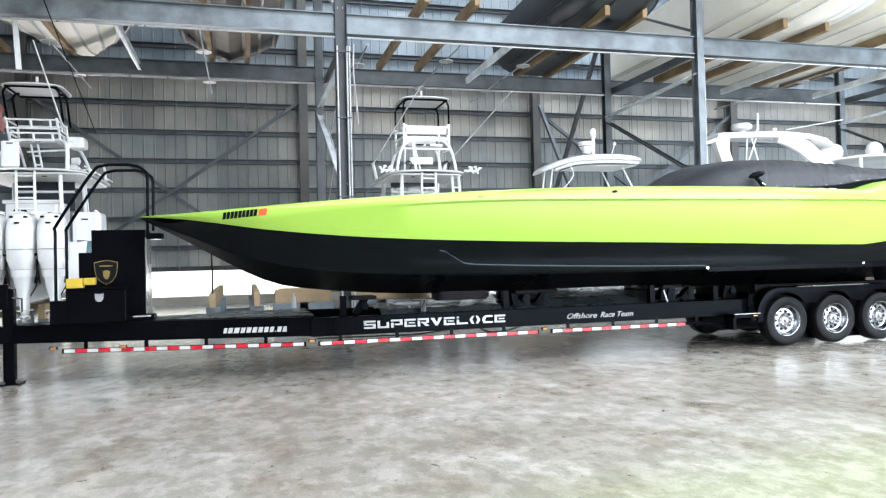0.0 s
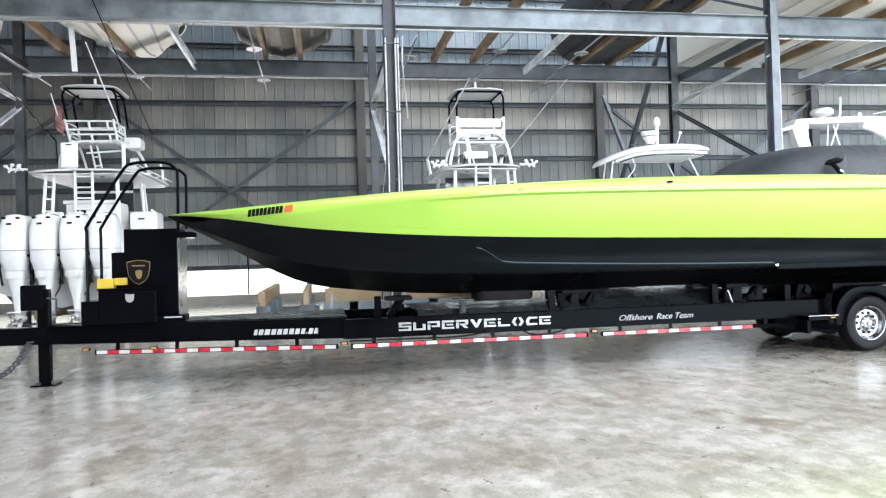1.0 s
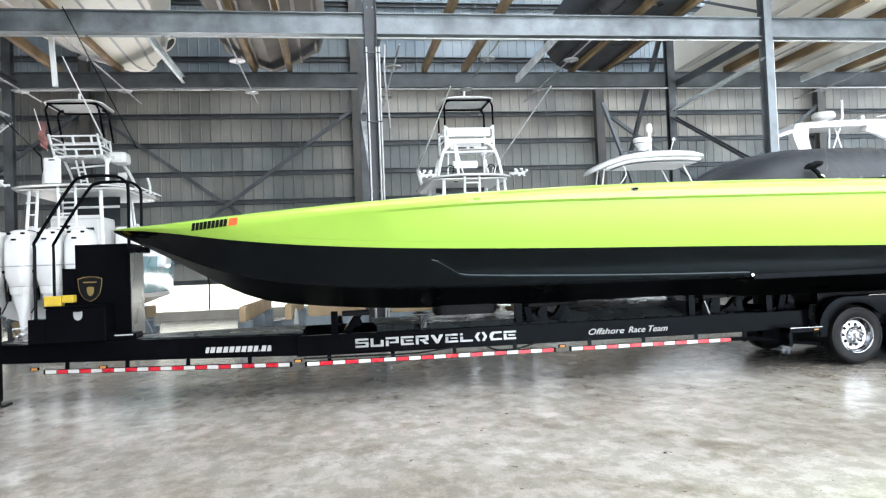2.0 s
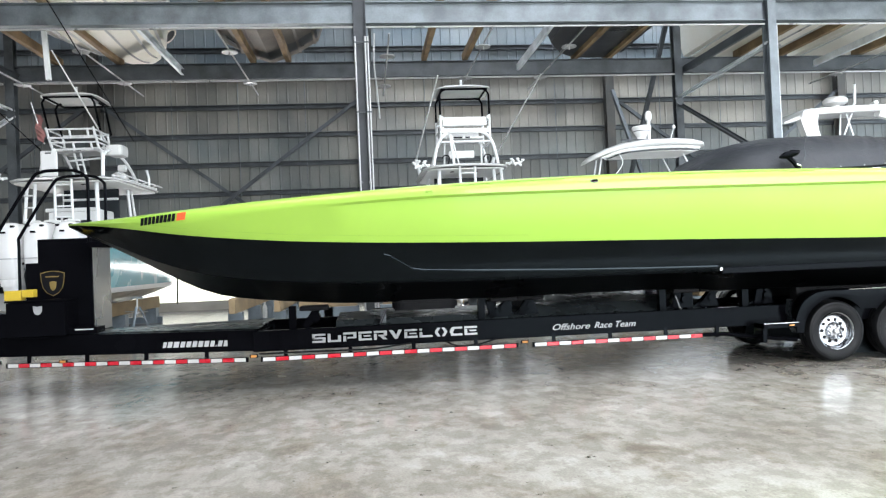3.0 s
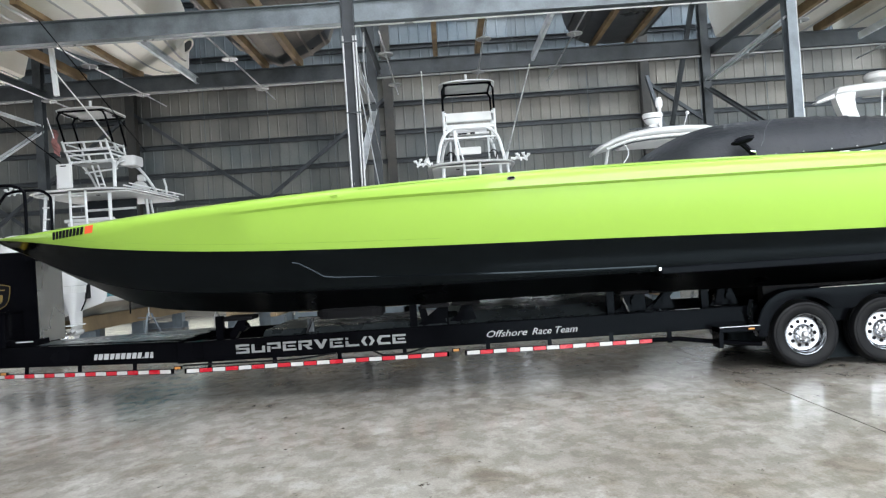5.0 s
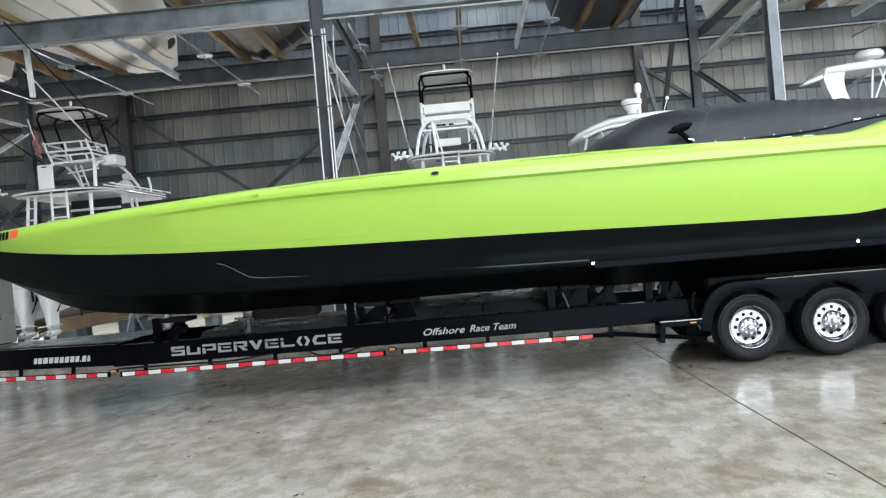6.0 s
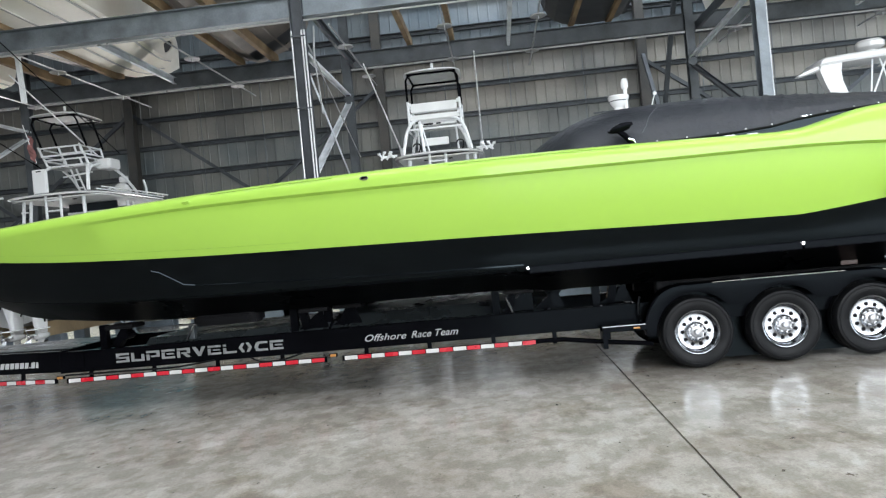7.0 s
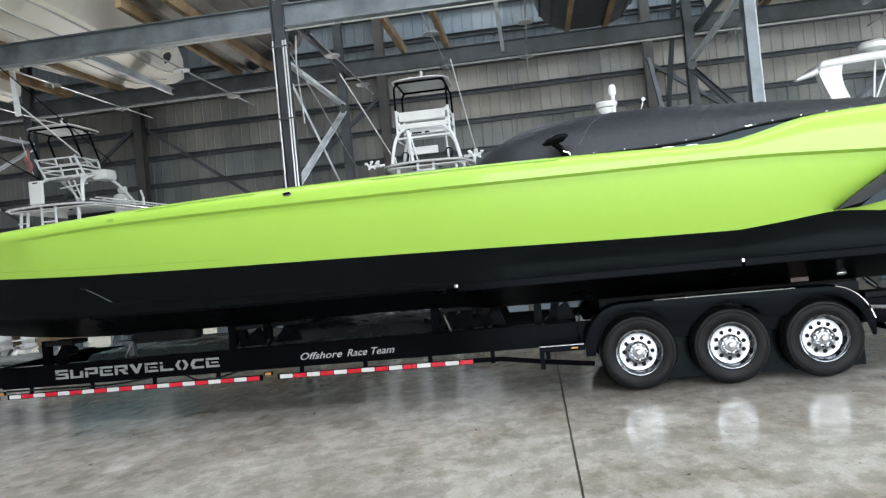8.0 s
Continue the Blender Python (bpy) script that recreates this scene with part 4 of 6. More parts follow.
# lettering on the beam
GLYPHS = {
    "S": [(0, 0.78, 1, 0.78, 1, 1, 0, 1), (0, 0.44, 0.22, 0.44, 0.22, 0.78, 0, 0.78), (0.0, 0.42, 1, 0.42, 1, 0.60, 0.0, 0.60), (0.78, 0.22, 1, 0.22, 1, 0.42, 0.78, 0.42), (0, 0, 1, 0, 1, 0.22, 0, 0.22)],
    "U": [(0, 0.22, 0.22, 0.22, 0.22, 0.95, 0, 0.95), (0, 0, 1, 0, 1, 0.22, 0, 0.22), (0.78, 0.22, 1, 0.22, 1, 0.72, 0.78, 0.72)],
    "P": [(0, 0, 0.22, 0, 0.22, 0.62, 0, 0.62), (0, 0.78, 1, 0.78, 1, 1, 0, 1), (0.78, 0.30, 1, 0.30, 1, 0.78, 0.78, 0.78), (0.32, 0.30, 0.78, 0.30, 0.78, 0.48, 0.32, 0.48)],
    "E": [(0, 0.78, 1, 0.78, 1, 1, 0, 1), (0, 0.22, 0.22, 0.22, 0.22, 0.70, 0, 0.70), (0.42, 0.42, 0.95, 0.42, 0.88, 0.58, 0.35, 0.58), (0, 0, 1, 0, 1, 0.22, 0, 0.22)],
    "R": [(0, 0, 0.22, 0, 0.22, 0.70, 0, 0.70), (0, 0.78, 1, 0.78, 1, 1, 0, 1), (0.76, 0.45, 1, 0.45, 1, 0.78, 0.76, 0.78), (0.32, 0.40, 0.95, 0.40, 1, 0.55, 0.32, 0.55), (0.70, 0, 1.02, 0, 0.72, 0.42, 0.42, 0.42)],
    "V": [(0, 1, 0.28, 1, 0.62, 0.25, 0.42, 0), (0.72, 1, 1, 1, 0.62, 0.0, 0.42, 0.0)],
    "L": [(0, 0.0, 0.22, 0.0, 0.22, 0.62, 0, 0.62), (0, 0.78, 0.22, 0.78, 0.22, 1, 0, 1), (0.22, 0, 1, 0, 1, 0.22, 0.22, 0.22)],
    "O": [(0.0, 0.5, 0.24, 0.5, 0.46, 0.0, 0.24, 0.0), (0.0, 0.5, 0.24, 0.5, 0.46, 1.0, 0.24, 1.0), (0.76, 0.5, 1.0, 0.5, 0.78, 0.0, 0.56, 0.0), (0.76, 0.5, 1.0, 0.5, 0.78, 1.0, 0.56, 1.0)],
    "C": [(0.1, 0.78, 1, 0.78, 1, 1, 0.25, 1), (0, 0.4, 0.25, 0.4, 0.40, 0.78, 0.1, 0.78), (0, 0.4, 0.25, 0.4, 0.35, 0.22, 0.1, 0.22), (0.1, 0, 1, 0, 1, 0.22, 0.1, 0.22)],
}
for k, ch in enumerate("SUPERVELOCE"):
    glyph = bmesh.new()
    for q in GLYPHS[ch]:
        slab([(q[i], q[i + 1]) for i in (0, 2, 4, 6)], 0, 1, bm=glyph)
    m = Matrix(((0.166, 0, 0, 1.655 + 0.194 * k), (0, 0, -0.005, 10.118), (0, 0.112, 0, 0.607), (0, 0, 0, 1)))
    bmesh.ops.transform(glyph, matrix=m, verts=glyph.verts[:])
    part("letter", glyph, "silver", trailer, "silver block capital letter")
for words, x, w in (("Offshore", 4.76, 0.50), ("Race", 5.32, 0.24), ("Team", 5.61, 0.27)):
    part("lettering", turn_y(lettering(words, w, 0.08, 0.35), (x, 10.117, 0.607), Matrix.Identity(4)), "letter", trailer, "white slanted script lettering")
dirf = Vector((0.95 + 2.95, 10.20 - 11.02, 0)).normalized()
run = 0.0
for k, (w, h) in enumerate(((0.050, 1), (0.068, 1), (0.078, 1), (0.066, 1), (0.068, 1), (0.066, 1), (0.068, 1), (0.066, 1), (0.060, 1), (0.016, 0.25), (0.064, 1), (0.068, 1), (0.078, 1))):
    p = Vector((-0.244, 10.20 + (0.95 + 0.23) * TAPER * 0.952 - 0.066, 0.617)) + dirf * run
    lean = dirf * (0.020 * h)
    up = Vector((0, 0, 0.072 * h))
    out = Vector((dirf.y, -dirf.x, 0)) * 0.004
    part("lettering_bar", grid([[q, q + dirf * w * 0.86, q + dirf * w * 0.86 + lean + up, q + lean + up] for q in (p, p + out)], True, True), "letter", trailer)
    run += w + 0.012

# wheels
WHEELS, WZ, WR = (8.595, 9.56, 10.50), 0.418, 0.413
tyre_me = make("tyre", lathe([(0.250, 0.030), (0.260, 0.012), (0.290, 0.002), (0.345, -0.004), (0.385, 0.006), (0.398, 0.026), (0.408, 0.05), (0.4115, 0.075), (0.404, 0.078), (0.404, 0.088), (0.4125, 0.091), (0.413, 0.125), (0.405, 0.128), (0.405, 0.138), (0.4125, 0.141), (0.4115, 0.175), (0.412, 0.21), (0.385, 0.235), (0.33, 0.244), (0.24, 0.235)], 56, "y"), "rubber", True)
bead_me = make("sidewall_ring", lathe([(0.352, -0.006), (0.357, -0.0085), (0.362, -0.006)], 48, "y"), "rubber", True)
rim_me = make("rim", lathe([(r * 0.965, h) for r, h in [(0.262, 0.030), (0.268, 0.016), (0.258, 0.006), (0.247, 0.010), (0.238, 0.024), (0.230, 0.055), (0.220, 0.088), (0.210, 0.100), (0.196, 0.103), (0.120, 0.098), (0.108, 0.092), (0.098, 0.082), (0.092, 0.070), (0.0, 0.066)]], 48, "y"), "alloy", True)
# black discs on the closed rim give the shade inside its hand holes
hole_me = make("hand_hole", lathe([(0.0, 0.0), (0.0195, 0.0), (0.0215, -0.004), (0.0240, 0.004)], 16, "y"), "blackflat", True)
nut_me = make("lug_nut", lathe([(0.0, -0.045), (0.010, -0.043), (0.015, -0.034), (0.016, 0.0)], 8, "y"), "satin", True)
cap_me = make("hub_cap", lathe([(0.0, -0.062), (0.026, -0.060), (0.034, -0.052), (0.036, -0.02), (0.062, -0.014), (0.070, 0.0), (0.072, 0.012)], 28, "y"), "satin", True)
for s in (1, -1):
    for i, x in enumerate(WHEELS):
        base = pose(x, 9.945, WZ) if s > 0 else pose(x, mirrored(9.945), WZ, 0, 0, 180)
        wheel = share("wheel", rim_me, trailer, base, "polished alloy wheel with round hand holes")
        pin = []
        for nm, me, m in [("tyre", tyre_me, Matrix.Identity(4)), ("sidewall_ring", bead_me, Matrix.Identity(4)), ("hub_cap", cap_me, pose(0, 0.068, 0))]:
            pin.append((nm, me, m))
        for k in range(10):
            a = 2 * math.pi * (k + 0.35 * i) / 10
            pin.append(("hand_hole", hole_me, pose(0.149 * math.cos(a), 0.0985, 0.149 * math.sin(a))))
        for k in range(8):
            a = 2 * math.pi * (k + 0.2 * i) / 8
            pin.append(("lug_nut", nut_me, pose(0.082 * math.cos(a), 0.070, 0.082 * math.sin(a))))
        for nm, me, m in pin:
            ob = new(nm, me)
            ob.parent = wheel
            ob.matrix_basis = m
for x in WHEELS:
    part("axle", tube([(x, 10.10, WZ), (x, mirrored(10.10), WZ)], 0.06, 12), "black", trailer)

# scalloped fender over the wheels, with bright edges
def arch(x, r):
    return max([WZ + math.sqrt(max(0, r * r - (x - w) ** 2)) if abs(x - w) < r else 0 for w in WHEELS])


fx = [8.03 + (11.01 - 8.03) * k / 90 for k in range(91)]


def fender_top(x):
    e = min(x - 8.02, 11.02 - x)
    return 0.975 if e > 0.42 else WZ + 0.03 + math.sqrt(max(0.0, 1 - ((0.42 - e) / 0.43) ** 2)) * 0.52


for s in (1, -1):
    f = (lambda y: y) if s > 0 else mirrored
    rows = []
    for x in fx:
        lo = max(arch(x, 0.455), 0.70 if 8.5 < x < 10.5 else WZ)
        hi = max(fender_top(x), lo + 0.035)
        rows.append([(x, f(9.952), lo), (x, f(9.942), (lo + hi) / 2), (x, f(9.952), hi - 0.015), (x, f(9.98), hi), (x, f(10.16), hi), (x, f(10.16), hi - 0.012), (x, f(9.99), hi - 0.012), (x, f(9.97), lo)])
    # black sheet added to hide lit floor and give the shade behind the wheels
    part("wheel_well", box(8.42, 10.98, *sorted((f(10.205), f(10.215))), 0.07, 0.97), "gelbottom", trailer, "added black sheet for the shade behind the wheels")
    fender = part("fender", grid(rows, True, True), "black", trailer, "gloss black scalloped wheel fender", True)
    part("fender_trim", tube([(x, f(9.955), 0.968) for x in (8.8, 9.3, 9.8, 10.25)], 0.007, 6), "tread", fender)
    part("fender_trim", tube([(x, f(9.948), max(fender_top(x), arch(x, 0.455) + 0.035) - 0.01) for x in fx if x > 10.62], 0.012, 6), "chrome", fender)
    part("fender_trim", tube([(x, f(9.948), max(fender_top(x), arch(x, 0.455) + 0.035) - 0.01) for x in fx if x < 8.2], 0.012, 6), "black", fender)
    part("front_guard", grid([[(8.045 - 0.07 * math.sin(k * 0.5), f(y), 0.42 + 0.09 * k) for y in (9.97, 10.11)] for k in range(6)]), "deckplate", fender)
part("side_step", box(7.53, 8.02, 9.87, 10.12, 0.505, 0.57, 0.006), "black", trailer)
part("step_trim", box(7.53, 8.01, 9.862, 9.88, 0.566, 0.576, 0.002), "satin", trailer)
part("step_hanger", box(7.53, 7.58, 9.90, 10.13, 0.32, 0.56), "black", trailer)
side_lamp = part("marker_lamp", box(7.86, 7.95, 9.855, 9.872, 0.525, 0.552, 0.004), "black", trailer)
part("lens", box(7.87, 7.94, 9.848, 9.858, 0.530, 0.547, 0.003), "amber", side_lamp)
part("rear_step", box(11.06, 11.55, 9.87, 10.12, 0.475, 0.54, 0.006), "black", trailer)
part("step_trim", box(11.06, 11.55, 9.862, 9.88, 0.536, 0.548, 0.002), "satin", trailer)
part("rear_beam", box(10.9, 12.9, 10.12, 10.24, 0.53, 0.79, 0.008), "black", trailer)
part("rear_cross_beam", box(12.75, 12.9, 9.9, mirrored(9.9), 0.45, 0.78, 0.01), "black", trailer)
part("rear_shelf", box(10.95, 12.7, 10.0, 10.30, 0.80, 0.86, 0.01), "blackflat", trailer)
guide = part("guide_bracket", box(10.22, 10.40, 9.97, 9.99, 1.03, 1.11, 0.004), "rust", trailer, "rust-brown guide bracket")
part("guide_pin", tube([(9.98, 9.95, 1.10), (10.42, 9.95, 1.115)], 0.010, 8), "alloy", guide)
part("guide_roller", lathe([(0.0, -0.05), (0.03, -0.045), (0.038, 0.0), (0.03, 0.045), (0.0, 0.05)], 14, "x", (10.72, 9.97, 1.09)), "alloy", trailer, "polished metal guide roller", True)
part("rear_strut", tube([(10.98, 10.2, 1.06), (11.12, 10.1, 0.90)], 0.025, 8), "alloy", trailer)
part("brake_hose", tube(arc([(11.1, 10.3, 0.95), (11.3, 10.25, 0.82), (11.5, 10.3, 0.92), (11.8, 10.3, 0.84)]), 0.018, 6), "rubber", trailer)
part("rear_hook", tube(arc([(10.95, 9.9, 0.72), (11.1, 9.88, 0.70), (11.16, 9.88, 0.62)]), 0.025, 8), "alloy", trailer)

# posts and pads that carry the hulls
def cradle(x, y, lean, mirror=False):
    f = mirrored if mirror else (lambda v: v)
    post = part("hull_post", box(x - 0.045, x + 0.045, *sorted((f(y - 0.045), f(y + 0.045))), 0.78, 1.07), "black", trailer)
    part("pad_arm", bar((x + 0.16, f(y), 0.80), (x + 0.16 + lean, f(y - 0.02), 1.03), rect(0.09, 0.12), up=(0, 1, 0)), "black", post)
    part("pad", box(x + 0.10, x + 0.46, *sorted((f(y - 0.18), f(y + 0.16))), 1.01, 1.066, 0.02), "blackflat", post)
    part("pivot", tube([(x + 0.30, f(y - 0.10), 0.92), (x + 0.30, f(y + 0.10), 0.92)], 0.055, 12), "black", post)
    if x > 2:
        part("pad_gusset", grid([[(x + 0.05, f(y + d), 0.80), (x + 0.42, f(y + d), 0.80), (x + 0.34, f(y + d), 1.02)] for d in (-0.03, 0.03)], True, True), "black", post)


for x, y, l in ((1.40, 10.36, 0.16), (3.86, 10.36, -0.05), (4.25, 10.5, 0.14), (6.35, 10.36, 0.05), (6.75, 10.4, 0.2), (7.55, 10.4, 0.05)):
    for mm in (False, True) if x in (4.25, 6.75) else (False,):
        cradle(x, y, l, mm)
part("keel_pad", turn_y(slab(round_rect(-0.42, 0.42, -0.17, 0.17, 0.12), 0, 0.13, 0.03), (3.1, 10.2, 0.965), Matrix.Identity(4)), "blackflat", trailer)
for f in ((lambda y: y), mirrored):
    part("bunk_rail", box(8.25, 11.0, *sorted((f(10.28), f(10.44))), 0.792, 1.03, 0.01), "blackflat", trailer)
ratchet = part("strap_ratchet", box(2.52, 2.60, 10.28, 10.36, 0.80, 0.97, 0.01), "steel_dark", trailer)
part("ratchet_handle", tube([(2.42, 10.26, 0.99), (2.72, 10.26, 0.985)], 0.014, 6), "alloy", ratchet)
part("ratchet_lever", tube([(2.60, 10.26, 0.98), (2.52, 10.24, 0.80)], 0.016, 6), "alloy", ratchet)
part("strap_lever", tube([(6.55, 10.2, 0.78), (6.48, 10.2, 0.98)], 0.016, 6), "alloy", trailer)
for x in (5.2, 5.6):
    part("tie_ring", lathe([(0.045 + 0.009 * math.cos(a), 0.009 * math.sin(a)) for a in (math.pi * k / 4 for k in range(9))], 16, "y", (x, 11.9, 1.035)), "steel_dark", trailer, smooth=True)

# cabinets and rails on the tongue
cabinet = part("tool_cabinet", box(-2.00, -1.30, 11.04, 11.70, 0.82, 2.085, 0.012), "black", trailer, "tall black steel cabinet with tread plate side")
part("side_panel", box(-1.30, -1.294, 11.05, 11.70, 0.83, 1.98), "tread", cabinet, "bright tread plate panel")
part("lower_cabinet", box(-2.17, -2.0, 11.06, 11.66, 0.82, 1.77, 0.01), "black", cabinet)
front_box = part("front_box", box(-2.22, -1.50, 10.60, 11.035, 0.82, 1.262, 0.012), "black", trailer)
part("box_lid", box(-2.235, -1.485, 10.59, 11.035, 1.264, 1.29, 0.008), "black", front_box)
for x in (-1.95, -1.78):
    part("latch", box(x - 0.02, x + 0.02, 10.588, 10.602, 0.97, 1.02, 0.003), "black", front_box)
part("seal", grid([[(-1.83 + a * 0.055, 10.597 - d, 1.155 + b * 0.058) for a, b in ((-1, 1), (0, 0.85), (1, 1), (0.95, -0.2), (0.6, -0.75), (0, -1), (-0.6, -0.75), (-0.95, -0.2))] for d in (0.0, 0.004)], True, True), "silver", front_box, "small pale shield decal")
part("foot_box", box(-2.44, -2.22, 10.62, 10.95, 0.82, 1.13, 0.01), "black", trailer)
part("tray", box(-1.58, -1.16, 10.72, 11.03, 0.82, 0.90), "black", trailer)
part("tray_label", box(-1.43, -1.20, 10.716, 10.722, 0.87, 0.885), "letter", trailer)
part("chock", box(-2.235, -2.03, 10.60, 10.74, 1.292, 1.42, 0.012), "yellow", trailer, "yellow wheel chock")
part("chock", box(-2.02, -1.885, 10.60, 10.74, 1.33, 1.425, 0.01), "yellow", trailer, "yellow wheel chock")


def shield(cx, y, cz, w, h, d):
    out = [(-1, 0.82), (-0.5, 0.95), (0, 1.0), (0.5, 0.95), (1, 0.82), (0.95, 0.2), (0.82, -0.35), (0.5, -0.75), (0, -1), (-0.5, -0.75), (-0.82, -0.35), (-0.95, 0.2)]
    return grid([[(cx + a * w, y - e, cz + b * h) for a, b in out] for e in (0.0, d)], True, True)


crest = part("crest", shield(-1.815, 11.039, 1.49, 0.155, 0.17, 0.006), "gold", cabinet, "gold-edged black shield badge")
part("crest_field", shield(-1.815, 11.034, 1.489, 0.146, 0.161, 0.004), "blackflat", crest)
part("crest_mark", shield(-1.81, 11.030, 1.455, 0.045, 0.065, 0.004), "gold", crest)
part("crest_band", box(-1.90, -1.73, 11.022, 11.0295, 1.572, 1.588), "gold", crest)
for k, (y, dx) in enumerate(((10.75, 0.0), (11.38, 0.03))):
    pts = [(-2.39, y, 1.13 if k == 0 else 0.82), (-2.385, y, 2.0), (-2.36, y, 2.16), (-1.93, y, 2.84), (-1.80, y, 2.945), (-1.62, y, 2.965), (-1.38, y, 2.955), (-1.25, y, 2.88), (-1.22, y, 2.75), (-1.23, y, 2.0 if k == 0 else 2.08)]
    rail = part("hand_rail", tube(arc(pts, 5), 0.021, 8), "black", trailer, "bent black tubular hand rail")
    if k == 0:
        part("rail_foot", box(-1.25, -1.05, 10.72, 11.1, 1.94, 2.02, 0.01), "black", rail)
jack = part("tongue_jack", box(-3.12, -2.98, C - 0.06, C + 0.08, 0.05, 1.30, 0.012), "black", trailer, "black drop-leg tongue jack")
part("foot_plate", box(-3.20, -2.90, C - 0.14, C + 0.16, 0.0, 0.022, 0.006), "black", jack)
part("foot_neck", box(-3.10, -3.0, C - 0.04, C + 0.06, 0.02, 0.10), "black", jack)
part("gear_box", box(-3.30, -3.02, C - 0.14, C + 0.02, 1.02, 1.36, 0.02), "black", jack)
part("crank", tube([(-3.0, C - 0.05, 1.18), (-2.88, C - 0.05, 1.16), (-2.88, C - 0.05, 0.98)], 0.014, 6), "steel_dark", jack)
for k in range(40):
    t = k / 39
    x, z = -3.19 - 1.0 * t, 0.60 - 1.85 * t * (1 - t)
    link = lathe([(0.022 + 0.011 * math.cos(a), 0.011 * math.sin(a)) for a in (math.pi * q / 3 for q in range(7))], 10, "y" if k % 2 else "z")
    part("chain_link", turn_y(link, (x, C - 0.12, z), Matrix.Diagonal((1.6, 1, 1, 1))), "steel_dark", trailer)

# ---------------------------------------------------------------- boats on the floor behind
def outboard():
    """A white outboard motor, its clamp at the origin, its leg towards -y."""
    e = thing("outboard_motor", (0, 0, 0), "white outboard motor with a tall rounded cowl", "outboard motor", "outboard motors on the sport boat")
    rows = []
    for z, w, y0, y1 in ((1.52, 0.15, -0.42, 0.08), (1.56, 0.20, -0.52, 0.16), (1.75, 0.245, -0.60, 0.20), (2.1, 0.255, -0.62, 0.22), (2.42, 0.25, -0.60, 0.24), (2.6, 0.22, -0.54, 0.24), (2.69, 0.16, -0.44, 0.20), (2.72, 0.06, -0.30, 0.10)):
        rows.append([(x, y, z) for x, y in round_rect(-w, w, y0, y1, w * 0.75, 4)])
    cowl = part("cowl", grid(rows, True, True), "gel", e, "", True)
    part("badge", box(-0.05, 0.05, -0.63, -0.612, 2.48, 2.52, 0.006), "blackflat", cowl)
    part("cowl_band", grid([[(px, py, z) for px, py in round_rect(-0.258, 0.258, -0.624, 0.226, 0.19, 4)] for z in (1.955, 1.975)], True), "silver", cowl, "thin grey trim line")
    part("leg_cover", grid([[(px, py, z) for px, py in round_rect(-w, w, -0.50, 0.10, w * 0.7, 4)] for z, w in ((1.40, 0.172), (1.50, 0.19), (1.55, 0.20))], True), "cushion", e)
    part("intake", box(-0.16, 0.16, -0.20, 0.10, 2.62, 2.715, 0.03), "blackflat", cowl)
    rows = []
    for z, w, y0, y1 in ((0.62, 0.05, -0.30, 0.05), (0.95, 0.07, -0.36, 0.06), (1.2, 0.13, -0.42, 0.08), (1.45, 0.17, -0.48, 0.12), (1.56, 0.17, -0.48, 0.12)):
        rows.append([(x, y, z) for x, y in round_rect(-w, w, y0, y1, w * 0.8, 4)])
    part("leg", grid(rows, True, True), "gel", e, "", True)
    part("cavitation_plate", slab(round_rect(-0.13, 0.13, -0.55, 0.08, 0.10), 0.70, 0.72), "gel", e)
    part("gearcase", lathe([(0.0, 0.14), (0.05, 0.10), (0.075, 0.0), (0.078, -0.25), (0.06, -0.40), (0.045, -0.44)], 16, "y", (0, 0, 0.55)), "gel", e, "", True)
    part("skeg", grid([[(d, 0.02, 0.52), (d, -0.26, 0.50), (d, -0.30, 0.30), (d, -0.20, 0.30)] for d in (-0.008, 0.008)], True, True), "gel", e)
    prop = part("propeller", lathe([(0.0, -0.62), (0.03, -0.60), (0.045, -0.45)], 12, "y", (0, 0, 0.55)), "chrome", e, "", True)
    for k in range(3):
        a = 2 * math.pi * k / 3
        c, s = math.cos(a), math.sin(a)
        part("blade", grid([[(0.04 * c, -0.48, 0.55 + 0.04 * s), (0.04 * c, -0.58, 0.55 + 0.04 * s)], [(0.14 * c - 0.05 * s, -0.47, 0.55 + 0.14 * s + 0.05 * c), (0.14 * c + 0.03 * s, -0.59, 0.55 + 0.14 * s - 0.03 * c)], [(0.19 * c, -0.50, 0.55 + 0.19 * s), (0.18 * c, -0.55, 0.55 + 0.18 * s)]]), "chrome", prop)
    part("bracket", box(-0.12, 0.12, 0.06, 0.34, 1.25, 1.75, 0.02), "blackflat", e)
    part("tilt_arm", tube([(-0.255, -0.32, 1.86), (-0.275, -0.38, 1.62), (-0.215, -0.42, 1.26)], 0.022, 8), "blackflat", e)
    part("pivot_cap", lathe([(0.0, -0.03), (0.035, -0.028), (0.045, 0.0)], 12, "x", (-0.265, -0.36, 1.74)), "steel_dark", e, smooth=True)
    part("steering_link", tube([(-0.30, -0.40, 1.86), (0.26, -0.40, 1.84)], 0.014, 8), "chrome", e)
    part("link_joint", lathe([(0.0, -0.03), (0.03, -0.025), (0.03, 0.025), (0.0, 0.03)], 10, "x", (-0.285, -0.40, 1.86)), "blackflat", e, smooth=True)
    for dx in (-0.13, 0.13):
        part("cowl_vent", box(dx - 0.035, dx + 0.035, -0.545, -0.46, 2.605, 2.65, 0.015), "blackflat", cowl)
    part("hydraulic_line", tube(arc([(0.16, 0.1, 1.6), (0.22, 0.0, 1.45), (0.2, -0.1, 1.2), (0.1, -0.1, 1.0)]), 0.014, 6), "blackflat", e)
    return e


